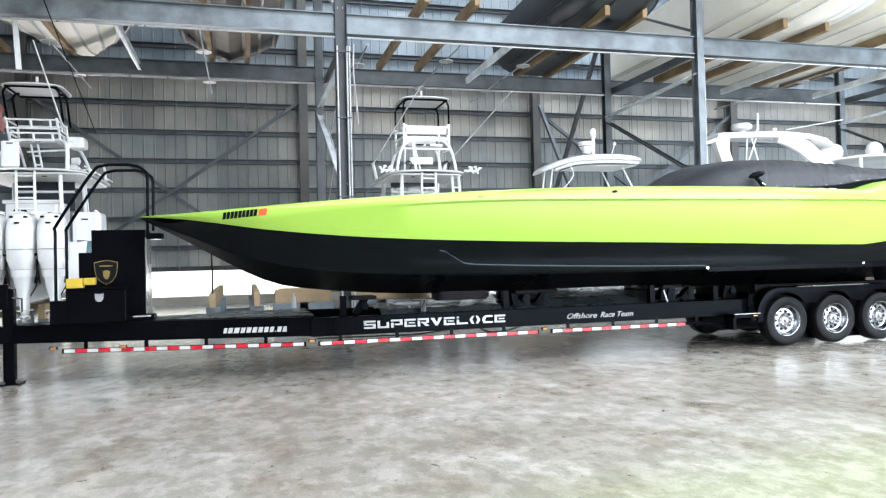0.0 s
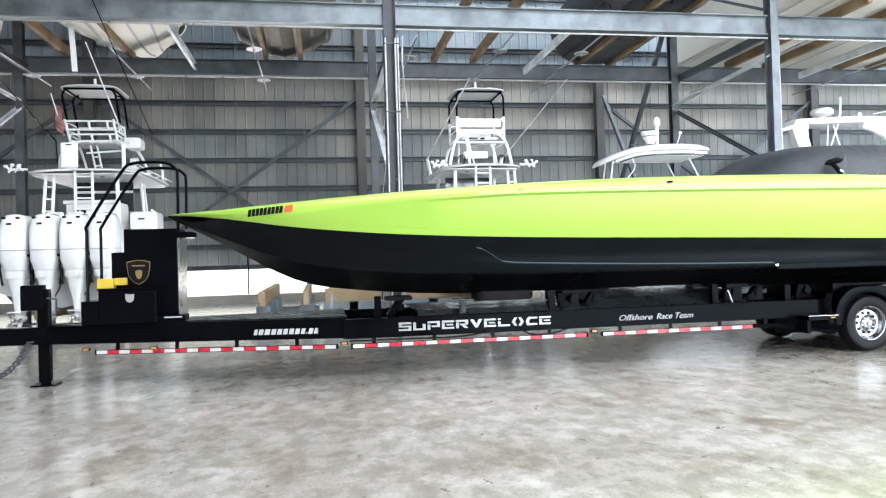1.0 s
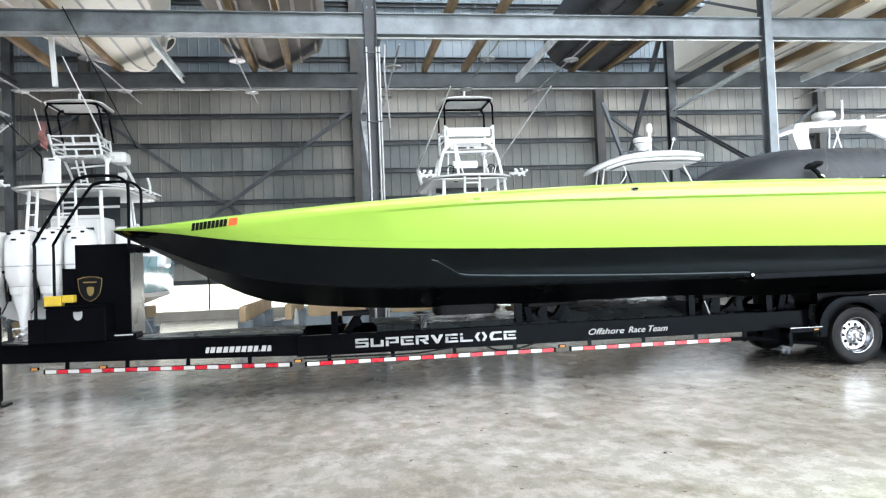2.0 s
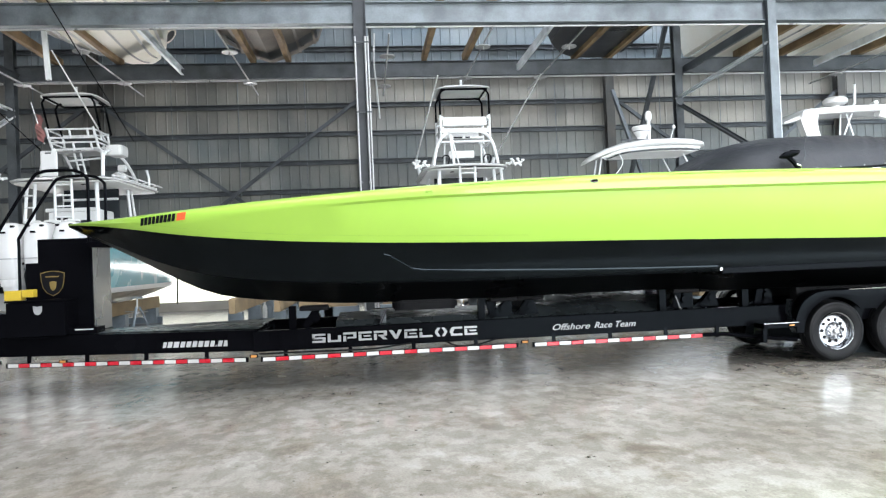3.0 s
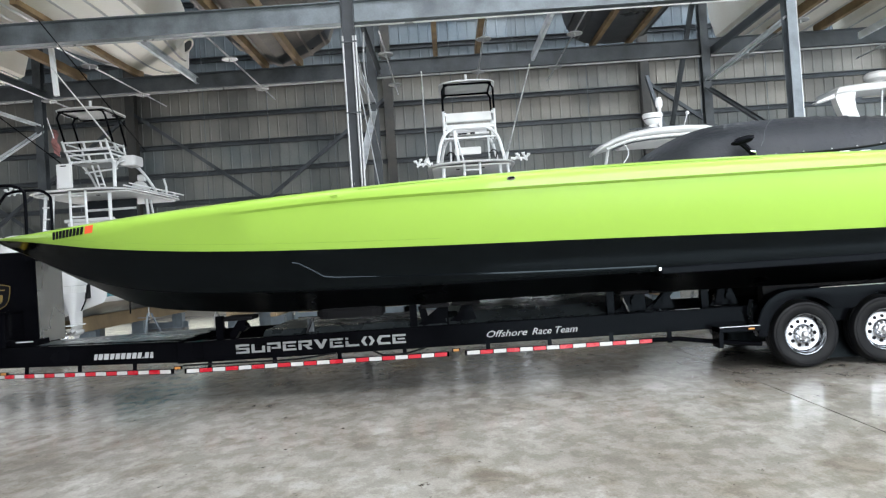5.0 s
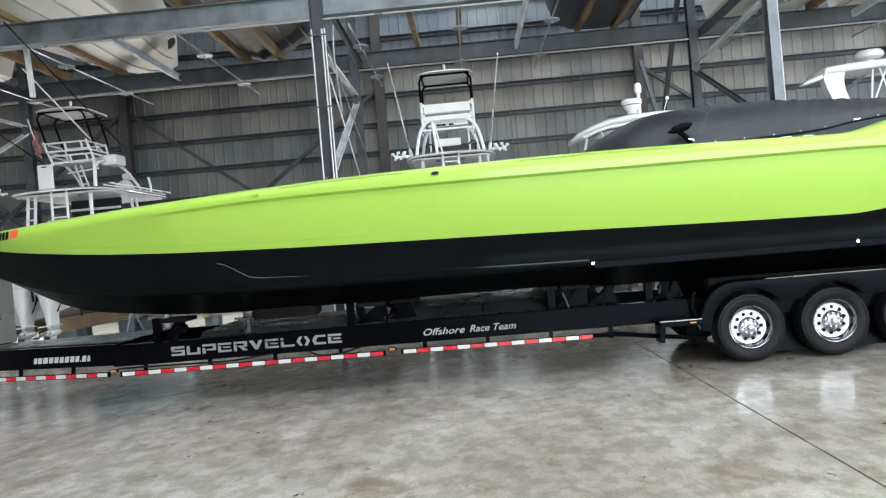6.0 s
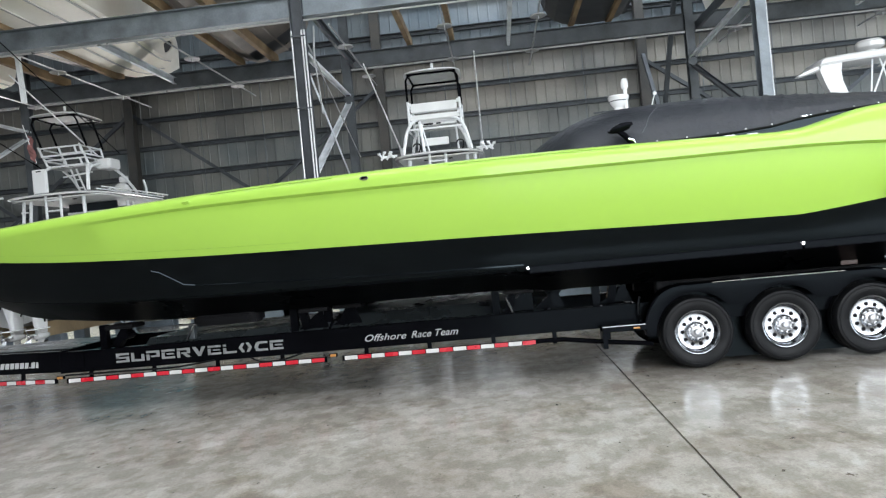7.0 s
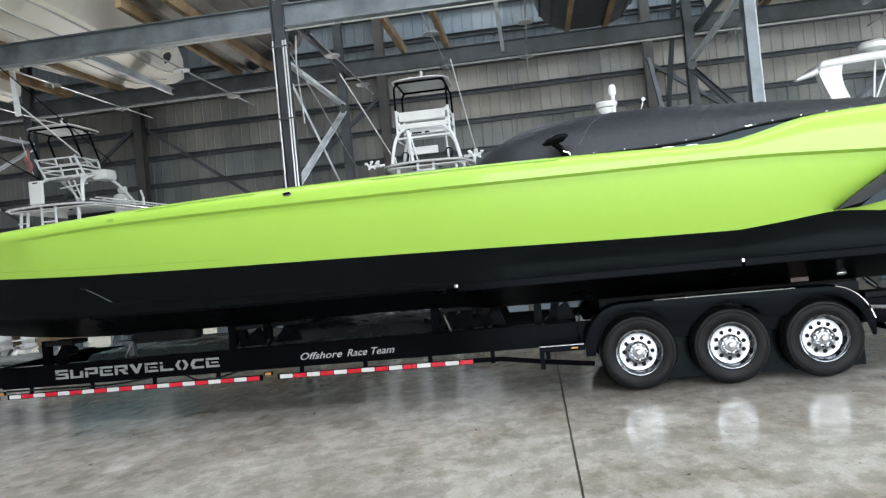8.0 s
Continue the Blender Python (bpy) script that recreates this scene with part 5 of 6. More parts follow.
def hull_on_bunks(t, x, y0, y1, half, keel, sheer, topsides, bottom):
    rows, n = [], 16
    for i in range(n + 1):
        s = i / n
        y = y0 + (y1 - y0) * s
        w = half * (1 - max(0, (s - 0.55) / 0.45) ** 2.2) + 0.02
        k = keel + (sheer - keel) * 0.7 * max(0, (s - 0.68) / 0.32) ** 2
        zs = sheer + 0.35 * s * s
        ch = min(k + 0.42, zs - 0.1)
        hr = [(w * 1.02, zs), (w, zs - 0.3), (w * 0.97, ch + 0.12), (w * 0.92, ch), (w * 0.6, k + 0.26), (w * 0.3, k + 0.12), (0, k)]
        rows.append([(x - a, y, b) for a, b in hr] + [(x + a, y, b) for a, b in hr[-2::-1]])
    part("hull", grid(rows, idx=lambda i, j: 0 if j in (0, 1, 10, 11) else 1), [topsides, bottom], t, "", True)
    part("transom", grid([rows[0], [(x + (p[0] - x) * 0.9, y0 + 0.02, sheer - 0.02) for p in rows[0]]]), "gel", t)
    part("deck", grid([[(r[0][0], r[0][1], r[0][2] - 0.25), (r[-1][0], r[0][1], r[0][2] - 0.25)] for r in rows]), "gel", t)
    part("gunwale", grid([[(r[0][0] - 0.03, r[0][1], r[0][2]), (r[0][0] + 0.2, r[0][1], r[0][2] + 0.02), (r[0][0] + 0.2, r[0][1], r[0][2] - 0.25)] for r in rows[:-2]]), "gel", t)
    part("gunwale", grid([[(r[-1][0] + 0.03, r[0][1], r[0][2]), (r[-1][0] - 0.2, r[0][1], r[0][2] + 0.02), (r[-1][0] - 0.2, r[0][1], r[0][2] - 0.25)] for r in rows[:-2]]), "gel", t)


def bunks(x, y0, y1, z, spread=0.6):
    t = thing("boat_bunk", (x, (y0 + y1) / 2, 0), "pale timber boat bunks on blue-grey steel blocks", "boat stand", "boat stands on the floor")
    for dx in (-spread, spread):
        part("timber", box(x + dx - 0.07, x + dx + 0.07, y0, y1, z - 0.34, z, 0.012), "wood_pale", t)
        for y in (y0 + 0.5, (y0 + y1) / 2, y1 - 0.6):
            part("block", box(x + dx - 0.16, x + dx + 0.16, y - 0.14, y + 0.14, 0.0, z - 0.342, 0.012), "blue_steel", t)
    for y in (y0 + 0.5, y1 - 0.6):
        part("cross_beam", bar((x - spread - 0.3, y, 0.10), (x + spread + 0.3, y, 0.10), i_shape(0.19, 0.16, 0.012)), "blue_steel", t)


def hardtop(name, t, x0, x1, y0, y1, z, thick=0.09, crown=0.10, droop=0.10):
    """A moulded top: crowned, with rounded rim."""
    rows = []
    cx, cy, hx, hy = (x0 + x1) / 2, (y0 + y1) / 2, (x1 - x0) / 2, (y1 - y0) / 2
    n = 40
    for s, dz in ((0.0, 1.0), (0.55, 0.82), (0.85, 0.42), (0.97, 0.12), (1.0, -0.15), (0.99, -0.45), (0.94, -0.55), (0.80, -0.25), (0.4, 0.05), (0.0, 0.15)):
        row = []
        for k in range(n):
            a = 2 * math.pi * k / n
            c, q = math.cos(a), math.sin(a)
            p = (abs(c) ** 5.5 + abs(q) ** 5.5) ** (-1 / 5.5)
            px, py = c * p * s, q * p * s
            row.append((cx + hx * px, cy + hy * py, z + (crown if dz > 0 else thick) * dz - droop * px * px))
        rows.append(row)
    return part(name, grid(rows, True), "gel", t, "", True)


def pipe(t, name, pts, r=0.026, material="alu_white", smooth=0):
    return part(name, tube(arc(pts, smooth) if smooth else pts, r, 8), material, t, smooth=True)


def tower_boat(x, y, a, half, topz, mirror, hull, label, deckz=1.75):
    """A centre console with hard top and tuna tower, its stern towards -y; a is the line of top and tower."""
    t = thing("sport_fishing_boat", (x, y, 0.7), label, "boat", "sport boats on the floor")
    hull_on_bunks(t, x, y - 2.4, y + 6.6, 1.55, 0.72, 2.15, hull, "gel")
    top = hardtop("hard_top", t, a - half, a + half, y - 0.3, y + 4.0, topz + 0.03, 0.09, 0.08, 0.04)
    part("top_liner", slab(round_rect(a - half + 0.15, a + half - 0.15, y, y + 3.6, 0.3), topz - 0.085, topz - 0.05), "cushion", top)
    for dx in (-0.35, 0.3):
        part("dome_lamp", lathe([(0.0, topz - 0.10), (0.05, topz - 0.10), (0.06, topz - 0.085)], 12, "z", (a + dx, y + 0.5, 0)), "blackflat", top, smooth=True)
    s = -1 if mirror else 1
    # single post, ladder in the middle, double post
    pipe(t, "top_post", [(a - s * 0.78, y + 0.1, deckz), (a - s * 0.77, y + 0.12, 3.0), (a - s * 0.73, y + 0.2, topz - 0.05)], 0.05)
    for dx in (0.75, 0.95):
        pipe(t, "top_post", [(a + s * dx * 1.06, y + 0.1, deckz), (a + s * dx * 1.03, y + 0.12, 3.0), (a + s * dx * 0.98, y + 0.2, topz - 0.05)], 0.042)
    for k in range(6):
        pipe(t, "post_rung", [(a + s * 0.78, y + 0.11, deckz + 0.35 + 0.3 * k), (a + s * 0.98, y + 0.11, deckz + 0.35 + 0.3 * k)], 0.02)
    for dx in (-0.92, 0.92):
        pipe(t, "top_post", [(a + dx, y + 2.3, deckz), (a + dx * 0.97, y + 2.3, 3.0), (a + dx * 0.92, y + 2.2, topz - 0.05)], 0.045)
        pipe(t, "top_post", [(a + dx, y + 2.9, deckz), (a + dx * 0.97, y + 2.7, 3.0), (a + dx * 0.92, y + 2.5, topz - 0.05)], 0.035)
    lad = part("ladder", tube([(a - s * 0.22, y - 0.02, deckz), (a - s * 0.20, y, topz)], 0.034, 8), "alu_white", t)
    part("ladder_rail", tube([(a + s * 0.20, y - 0.02, deckz), (a + s * 0.20, y, topz)], 0.034, 8), "alu_white", lad)
    for k in range(8):
        part("rung", tube([(a - 0.21, y - 0.02, deckz + 0.2 + 0.27 * k), (a + 0.21, y - 0.02, deckz + 0.2 + 0.27 * k)], 0.022, 6), "alu_white", lad)
    con = part("console", box(a - 0.62, a + 0.62, y + 0.55, y + 1.8, 1.7, 3.28, 0.10), "gel", t)
    part("console_lip", box(a - 0.66, a + 0.66, y + 0.50, y + 0.62, 3.20, 3.30, 0.03), "gel", con)
    part("windscreen", box(a - 0.72, a + 0.72, y + 1.85, y + 1.9, 3.1, 3.92), "smoke", con)
    part("screen_bar", tube([(a - 0.72, y + 1.8, 3.62), (a + 0.72, y + 1.8, 3.62)], 0.035, 8), "alu_white", con)
    for dx in (-0.36, -0.18):
        part("cup_holder", lathe([(0.0, -0.01), (0.055, -0.01), (0.065, 0.0)], 14, "y", (a + dx, y + 0.545, 3.02)), "blackflat", con, smooth=True)
    part("dash_screen", box(a + 0.05, a + 0.45, y + 0.535, y + 0.552, 2.72, 2.98), "smoke", con)
    seat = part("helm_seat", box(a - 0.70, a + 0.70, y - 0.7, y - 0.1, 1.75, 2.62, 0.08), "cushion", t)
    for dx in (-0.45, 0.0, 0.45):
        part("backrest", box(a + dx - 0.19, a + dx + 0.19, y - 0.74, y - 0.62, 2.5, 2.92, 0.05), "cushion", seat)
    # tower: an arched frame aft, another ahead
    pz = 4.90
    if not mirror:
        for dy, w, nm in ((0.2, 1.0, "tower_arch"), (1.35, 0.92, "tower_arch")):
            pts = [(-0.87, topz + 0.06), (-0.83, topz + 0.28), (-0.74, topz + 0.62), (-0.60, topz + 0.84), (-0.36, topz + 0.955), (0.0, topz + 0.975), (0.36, topz + 0.955), (0.60, topz + 0.84), (0.74, topz + 0.62), (0.83, topz + 0.28), (0.87, topz + 0.06)]
            pipe(t, nm, [(a + p * w, y + dy + (0.25 * (topz + 0.9 - z) if dy > 1 else 0.0), z) for p, z in pts], 0.042, "alu_white", 4)
        pipe(t, "tower_cross_bar", [(a - 0.70, y + 0.2, topz + 0.68), (a + 0.70, y + 0.2, topz + 0.68)], 0.026)
        pipe(t, "tower_strut", [(a - s * 0.33, y + 0.15, topz + 0.08), (a - s * 0.40, y + 0.2, pz)], 0.038)
        pipe(t, "tower_strut", [(a - s * 0.20, y + 0.15, topz + 0.08), (a - s * 0.36, y + 0.2, pz - 0.05)], 0.02)
        for dx in (-1, 1):
            pipe(t, "tower_strut", [(a + dx * 0.52, y + 0.8, topz + 0.08), (a + dx * 0.50, y + 0.7, pz - 0.05)], 0.026)
            pipe(t, "tower_side_rail", [(a + dx * 0.72, y + 0.2, topz + 0.68), (a + dx * 0.68, y + 1.4, topz + 0.68)], 0.024)
    fy = y + (0.84 if mirror else 0.28)
    under = part("tower_floor", box(a - 0.52, a + 0.52, fy, fy + 0.98, pz - 0.10, pz - 0.04, 0.02), "gel", t)
    for x0, x1 in ((-0.30, -0.06), (0.02, 0.14)):
        part("floor_slot", box(a + x0, a + x1, fy - 0.018, fy - 0.001, pz - 0.09, pz - 0.05, 0.004), "blackflat", under)
    return t


def shade_top(t, a, y, ph, z0, sz, lean=0.0):
    """A small hard shade on a black tube frame."""
    for dx in (-1, 1):
        for dy in (0.15, 1.3 - lean):
            pipe(t, "shade_post", [(a + dx * ph, y + dy + lean, z0), (a + dx * ph, y + dy, sz - 0.15), (a + dx * (ph - 0.06), y + dy, sz - 0.04), (a + dx * (ph - 0.16), y + dy, sz)], 0.028, "black")
    for p, q in (((-1, 0.14), (1, 0.14)), ((1, 0.12), (1, 1.36)), ((1, 1.36), (-1, 1.36)), ((-1, 1.36), (-1, 0.12))):
        pipe(t, "shade_frame", [(a + p[0] * (ph - 0.06), y + p[1], sz), (a + q[0] * (ph - 0.06), y + q[1], sz)], 0.028, "black")
    hardtop("sun_shade", t, a - ph - 0.08, a + ph + 0.08, y + 0.0, y + 1.5, sz + 0.07, 0.05, 0.09, 0.03)
    part("mast_foot", lathe([(0.10, sz + 0.13), (0.09, sz + 0.17), (0.05, sz + 0.19)], 14, "z", (a, y + 0.7, 0)), "gel", t, smooth=True)
    pipe(t, "mast_light", [(a, y + 0.7, sz + 0.1), (a, y + 0.7, sz + 0.38)], 0.035)


def rod_cluster(t, px, py, pz, dx):
    """Crossed rod holders on an outrigger arm."""
    arm = pipe(t, "rod_rack", [(px - dx * 0.1, py, pz), (px + dx * 0.30, py - 0.08, pz - 0.02)], 0.03)
    for k, (o, lean) in enumerate(((0.02, 0.05), (0.10, -0.06), (0.25, -0.05), (0.29, 0.05))):
        c = Vector((px + dx * o, py - 0.06, pz))
        h = (0.07, 0.11, 0.12, 0.08)[k]
        part("rod_holder", tube([c + Vector((-dx * lean, 0.0, -h * 0.7)), c + Vector((dx * lean, -0.05, h * 0.85))], 0.026, 8), "alu_white", arm, smooth=True)
        part("holder_cup", lathe([(0.028, -0.04), (0.048, -0.01), (0.042, 0.02), (0.0, 0.025)], 10, "z", tuple(c + Vector((dx * lean, -0.05, h * 0.85)))), "alu_white", arm, smooth=True)


# the boat with the teal hull: open ladder-like rails round the tower
t1 = tower_boat(-4.85, 19.7, -5.07, 1.42, 3.98, True, "teal", "white centre console boat with tower and teal hull sides")
ra, rw = -5.02, 0.58
for lo, hi, y0 in ((5.10, 5.30, 20.20), (4.83, 5.00, 20.42)):
    y1, yh = y0 + 0.90, y0 - 0.10
    frame_rail = part("tower_rail", tube([(ra - rw, y0, lo), (ra + rw, y0, lo)], 0.027, 8), "alu_white", t1)
    for p, q in (((-rw, yh, hi), (rw, yh, hi)), ((rw, yh, hi), (rw, y1, hi)), ((rw, y0, lo), (rw, y1, lo)), ((-rw, yh, hi), (-rw, y1, hi)), ((-rw, y0, lo), (-rw, y1, lo)), ((-rw, y1, hi), (rw, y1, hi))):
        part("rail_bar", tube([(ra + p[0], p[1], p[2]), (ra + q[0], q[1], q[2])], 0.024, 8), "alu_white", frame_rail)
    for dx in (-rw + 0.02, -0.02, rw - 0.16, rw):
        part("rail_stile", tube([(ra + dx, y0, lo), (ra + dx, yh, hi)], 0.030, 8), "alu_white", frame_rail)
    part("rail_stile", tube([(ra + rw, y0 + 0.45, lo), (ra + rw, yh + 0.45, hi)], 0.024, 8), "alu_white", frame_rail)
for dx in (-rw, rw):
    pipe(t1, "rail_post", [(ra + dx, 20.50, 4.78), (ra + dx, 20.08, 5.34)], 0.03)
    pipe(t1, "rail_post", [(ra + dx, 21.32, 4.80), (ra + dx, 21.10, 5.34)], 0.03)
# one forked leg, one bowed leg behind the seat, two legs running forward
pipe(t1, "tower_leg", [(-4.16, 19.85, 4.05), (-4.17, 19.90, 4.55), (-4.26, 20.08, 4.72), (-4.52, 20.42, 4.84)], 0.048, "alu_white", 4)
pipe(t1, "tower_leg", [(-4.17, 19.90, 4.50), (-4.16, 20.10, 4.70), (-4.24, 20.70, 4.84), (-4.50, 21.0, 4.85)], 0.036, "alu_white", 4)
pipe(t1, "tower_leg", [(-5.68, 19.92, 4.04), (-5.69, 19.98, 4.32), (-5.63, 20.15, 4.62), (-5.52, 20.42, 4.84)], 0.036, "alu_white", 4)
pipe(t1, "tower_leg", [(-4.40, 20.75, 4.86), (-4.16, 21.4, 4.70), (-4.05, 22.1, 4.2), (-4.05, 22.2, 4.04)], 0.04, "alu_white", 4)
pipe(t1, "tower_leg", [(-5.58, 21.0, 4.86), (-5.64, 21.6, 4.62), (-5.66, 22.1, 4.2), (-5.66, 22.2, 4.04)], 0.034, "alu_white", 4)
pipe(t1, "tower_cross_bar", [(-5.22, 20.5, 4.54), (-4.22, 20.2, 4.56)], 0.024)
for dx in (0.0, 0.16):
    pipe(t1, "tower_strut", [(-5.24 + dx, 20.9, 4.82), (-5.20 + dx, 21.3, 4.04)], 0.026)
for z in (4.30, 4.52):
    pipe(t1, "tower_strut", [(-5.22, 21.3 - 0.5 * (z - 4.04), z), (-5.06, 21.3 - 0.5 * (z - 4.04), z)], 0.02)
shade_top(t1, -4.95, 19.72, 0.63, 5.28, 6.07, 0.36)
back = part("folding_seat", box(-5.60, -5.20, 19.70, 19.80, 4.06, 4.70, 0.05), "gel", t1, "white moulded seat back")
part("seat_slot", box(-5.47, -5.33, 19.69, 19.701, 4.62, 4.65, 0.004), "blackflat", back)
part("life_raft_box", box(-4.34, -3.92, 20.6, 21.2, 4.68, 4.98, 0.09), "gel", t1)
part("search_light", lathe([(0.0, 4.10), (0.24, 4.11), (0.27, 4.22), (0.20, 4.38), (0.12, 4.45), (0.0, 4.47)], 16, "z", (-4.55, 22.3, 0)), "gel", t1, smooth=True)
part("light_head", lathe([(0.0, -0.14), (0.10, -0.12), (0.11, 0.08), (0.0, 0.12)], 14, "x", (-4.45, 22.3, 4.56)), "gel", t1, smooth=True)
for yy, zz in ((-0.12, 4.06), (0.04, 4.10)):
    pipe(t1, "top_side_rail", [(-3.80 + yy, 19.8, zz), (-3.76 + yy, 23.5, zz + 0.01)], 0.022)
for k in range(4):
    pipe(t1, "rail_tie", [(-3.92, 20.3 + 0.9 * k, 4.06), (-3.74, 20.3 + 0.9 * k, 4.10)], 0.018)
pipe(t1, "stub_antenna", [(-3.66, 22.0, 4.0), (-3.66, 22.0, 4.22), (-3.72, 22.0, 4.45)], 0.035)
part("flag", grid([[(-5.74 + 0.02 * math.sin(k), 19.9 + 0.05 * math.sin(1.3 * k), 5.66 - 0.09 * k), (-5.60 + 0.04 * math.sin(k * 1.7) + 0.012 * k, 19.86, 5.60 - 0.10 * k)] for k in range(8)]), "flag", t1, "furled faded red flag")
pipe(t1, "flag_staff", [(-5.85, 19.9, 5.95), (-5.56, 19.9, 4.9)], 0.014)
part("outrigger", tube([(-4.42, 20.9, 5.10), (-4.22, 17.2, 6.46)], 0.024, 6, r2=0.014), "alu_white", t1)
part("outrigger", tube([(-6.05, 20.9, 4.30), (-6.05, 20.8, 4.91), (-6.58, 17.0, 6.44)], 0.018, 6, r2=0.012), "black", t1)
part("halyard", tube([(-3.62, 20.6, 5.04), (-3.695, 18.0, 6.166), (-3.75, 15.9, 7.07)], 0.012, 6), "black", t1)
rod_cluster(t1, -6.36, 19.45, 4.0, -1)
bunks(-4.85, 17.6, 24.5, 0.80)

pod = part("companion_pod", box(-4.25, -3.55, 20.6, 21.5, 1.9, 3.02, 0.12), "gel", t1)
part("pod_step", box(-3.60, -3.05, 20.9, 21.6, 1.9, 2.55, 0.10), "gel", pod)
part("pod_vent", box(-4.02, -3.86, 20.592, 20.602, 2.80, 2.84, 0.004), "blackflat", pod)
part("pod_grip", tube([(-3.62, 20.7, 2.75), (-3.62, 20.7, 2.98), (-3.72, 20.8, 3.05)], 0.04, 8), "alu_white", pod)

# the second tower boat: padded bolsters on the tower
t2 = tower_boat(5.12, 19.75, 5.11, 1.18, 4.03, False, "gel", "white centre console boat with tower behind the racing boat")
part("tower_bolster", turn_y(slab(round_rect(-0.59, 0.59, -0.115, 0.115, 0.03), -0.03, 0.03, 0.012), (5.11, 19.93, 5.245), Matrix.Rotation(radians(90), 4, "X")), "cushion", t2, smooth=True)
part("tower_bolster", turn_y(slab(round_rect(-0.64, 0.64, -0.06, 0.06, 0.03), -0.03, 0.03, 0.012), (5.12, 19.93, 5.0), Matrix.Rotation(radians(90), 4, "X")), "cushion", t2, smooth=True)
for dx in (-0.66, 0.66):
    for yy in (19.92, 21.05):
        pipe(t2, "rail_post", [(5.12 + dx, yy, 4.80), (5.12 + dx, yy, 5.42)], 0.034)
    for z in (5.06, 5.34):
        pipe(t2, "tower_rail", [(5.12 + dx, 19.92, z), (5.12 + dx, 21.05, z)], 0.024)
        part("rail_clamp", box(5.12 + dx * 0.93 - 0.035, 5.12 + dx * 0.93 + 0.035, 19.86, 19.92, z - 0.05, z + 0.04, 0.012), "alu_white", t2)
pipe(t2, "tower_rail", [(4.46, 21.05, 5.34), (5.78, 21.05, 5.34)], 0.024)
part("tower_dash", box(4.62, 5.62, 20.75, 21.0, 4.86, 5.10, 0.05), "gel", t2)
part("seat_back", box(4.70, 5.40, 20.3, 20.4, 4.32, 4.52, 0.04), "cushion", t2)
for dx in (-0.5, 0.62):
    pipe(t2, "wire_loom", [(5.12 + dx, 20.0, 4.08), (5.12 + dx + 0.05, 19.98, 4.3), (5.12 + dx - 0.06, 20.0, 4.36), (5.12 + dx - 0.14, 20.0, 4.28)], 0.016, "blackflat", 4)
shade_top(t2, 5.12, 19.75, 0.66, 5.42, 6.10)
for bx, tx in ((3.92, 4.04), (6.24, 6.30)):
    rig = part("outrigger", tube([(bx, 22.0, 4.53), (tx, 16.2, 5.53)], 0.024, 6, r2=0.014), "alu_white", t2)
    part("outrigger_base", tube([(5.11 + (bx - 5.11) * 0.9, 22.0, 4.0), (bx, 22.0, 4.56)], 0.05, 8), "alu_white", rig)
for dx in (-1, 1):
    rod_cluster(t2, 5.11 + dx * 1.10, 19.6, 4.05, dx)
bunks(5.12, 17.6, 24.5, 0.80)
motor = outboard()
motor.matrix_basis = pose(-5.50, 16.95, 0.0)
for x in (-4.93, -4.36, -3.79):
    copy_thing(motor, pose(x, 16.95, 0.0))
for x in (4.4, 5.12, 5.84):
    ob = copy_thing(motor, pose(x, 17.0, 0.0))
    tagged(ob, "", "", "outboard motors on the second sport boat")

# a walk-around boat whose hard top shows over the racing boat
t3 = thing("walkaround_boat", (9.6, 18.8, 0.7), "white hard-top boat with radar dome and camera mast", "boat", "sport boats on the floor")
hull_on_bunks(t3, 9.7, 16.9, 24.4, 1.45, 0.72, 2.1, "gel", "gel")
rows = []
for x, z, y0, y1, th in ((7.98, 3.87, 18.35, 19.1, 0.02), (8.12, 3.95, 18.1, 19.35, 0.04), (8.4, 4.06, 17.9, 19.55, 0.06), (8.75, 4.15, 17.78, 19.65, 0.08), (9.3, 4.21, 17.72, 19.7, 0.09), (10.0, 4.23, 17.74, 19.7, 0.09), (10.5, 4.22, 17.82, 19.6, 0.08), (10.8, 4.20, 17.98, 19.45, 0.06), (10.92, 4.18, 18.2, 19.2, 0.03)):
    yc, hy = (y0 + y1) / 2, (y1 - y0) / 2
    ring = []
    for k in range(20):
        a = 2 * math.pi * k / 20
        c, s = math.cos(a), math.sin(a)
        ring.append((x, yc + hy * math.copysign(abs(c) ** 0.5, c), z + th * math.copysign(abs(s) ** 0.8, s) + (0.06 * (1 - c * c) if s > 0 else 0.0)))
    rows.append(ring)
part("hard_top", grid(rows, True, True), "gel", t3, "", True)
part("top_moulding", tube(arc([(8.2, 17.98, 3.90), (8.65, 17.76, 4.03), (9.3, 17.69, 4.08), (10.1, 17.70, 4.09), (10.6, 17.80, 4.08)]), 0.03, 8), "gel", t3)
# dark tube added for the line of shade below the rim
part("rim_shade_line", tube(arc([(8.3, 18.0, 3.87), (8.7, 17.82, 3.985), (9.3, 17.76, 4.03), (10.1, 17.77, 4.04), (10.6, 17.86, 4.03)]), 0.018, 6), "steel_dark", t3)
part("liner", slab([(8.7, 18.0), (10.7, 18.0), (10.7, 19.4), (8.7, 19.4)], 4.03, 4.10, 0.02), "cushion", t3)
for x, y in ((8.05, 18.3), (8.2, 19.2), (10.75, 18.1), (10.75, 19.3)):
    part("top_post", tube([(x, y, 1.8), (x + 0.05, y, 3.0), (x + (0.35 if x < 9 else -0.35), y + 0.3, 4.10)], 0.022, 8), "alu_white", t3)
part("cabin", box(8.5, 10.9, 18.0, 21.0, 1.8, 2.9, 0.15), "gel", t3)
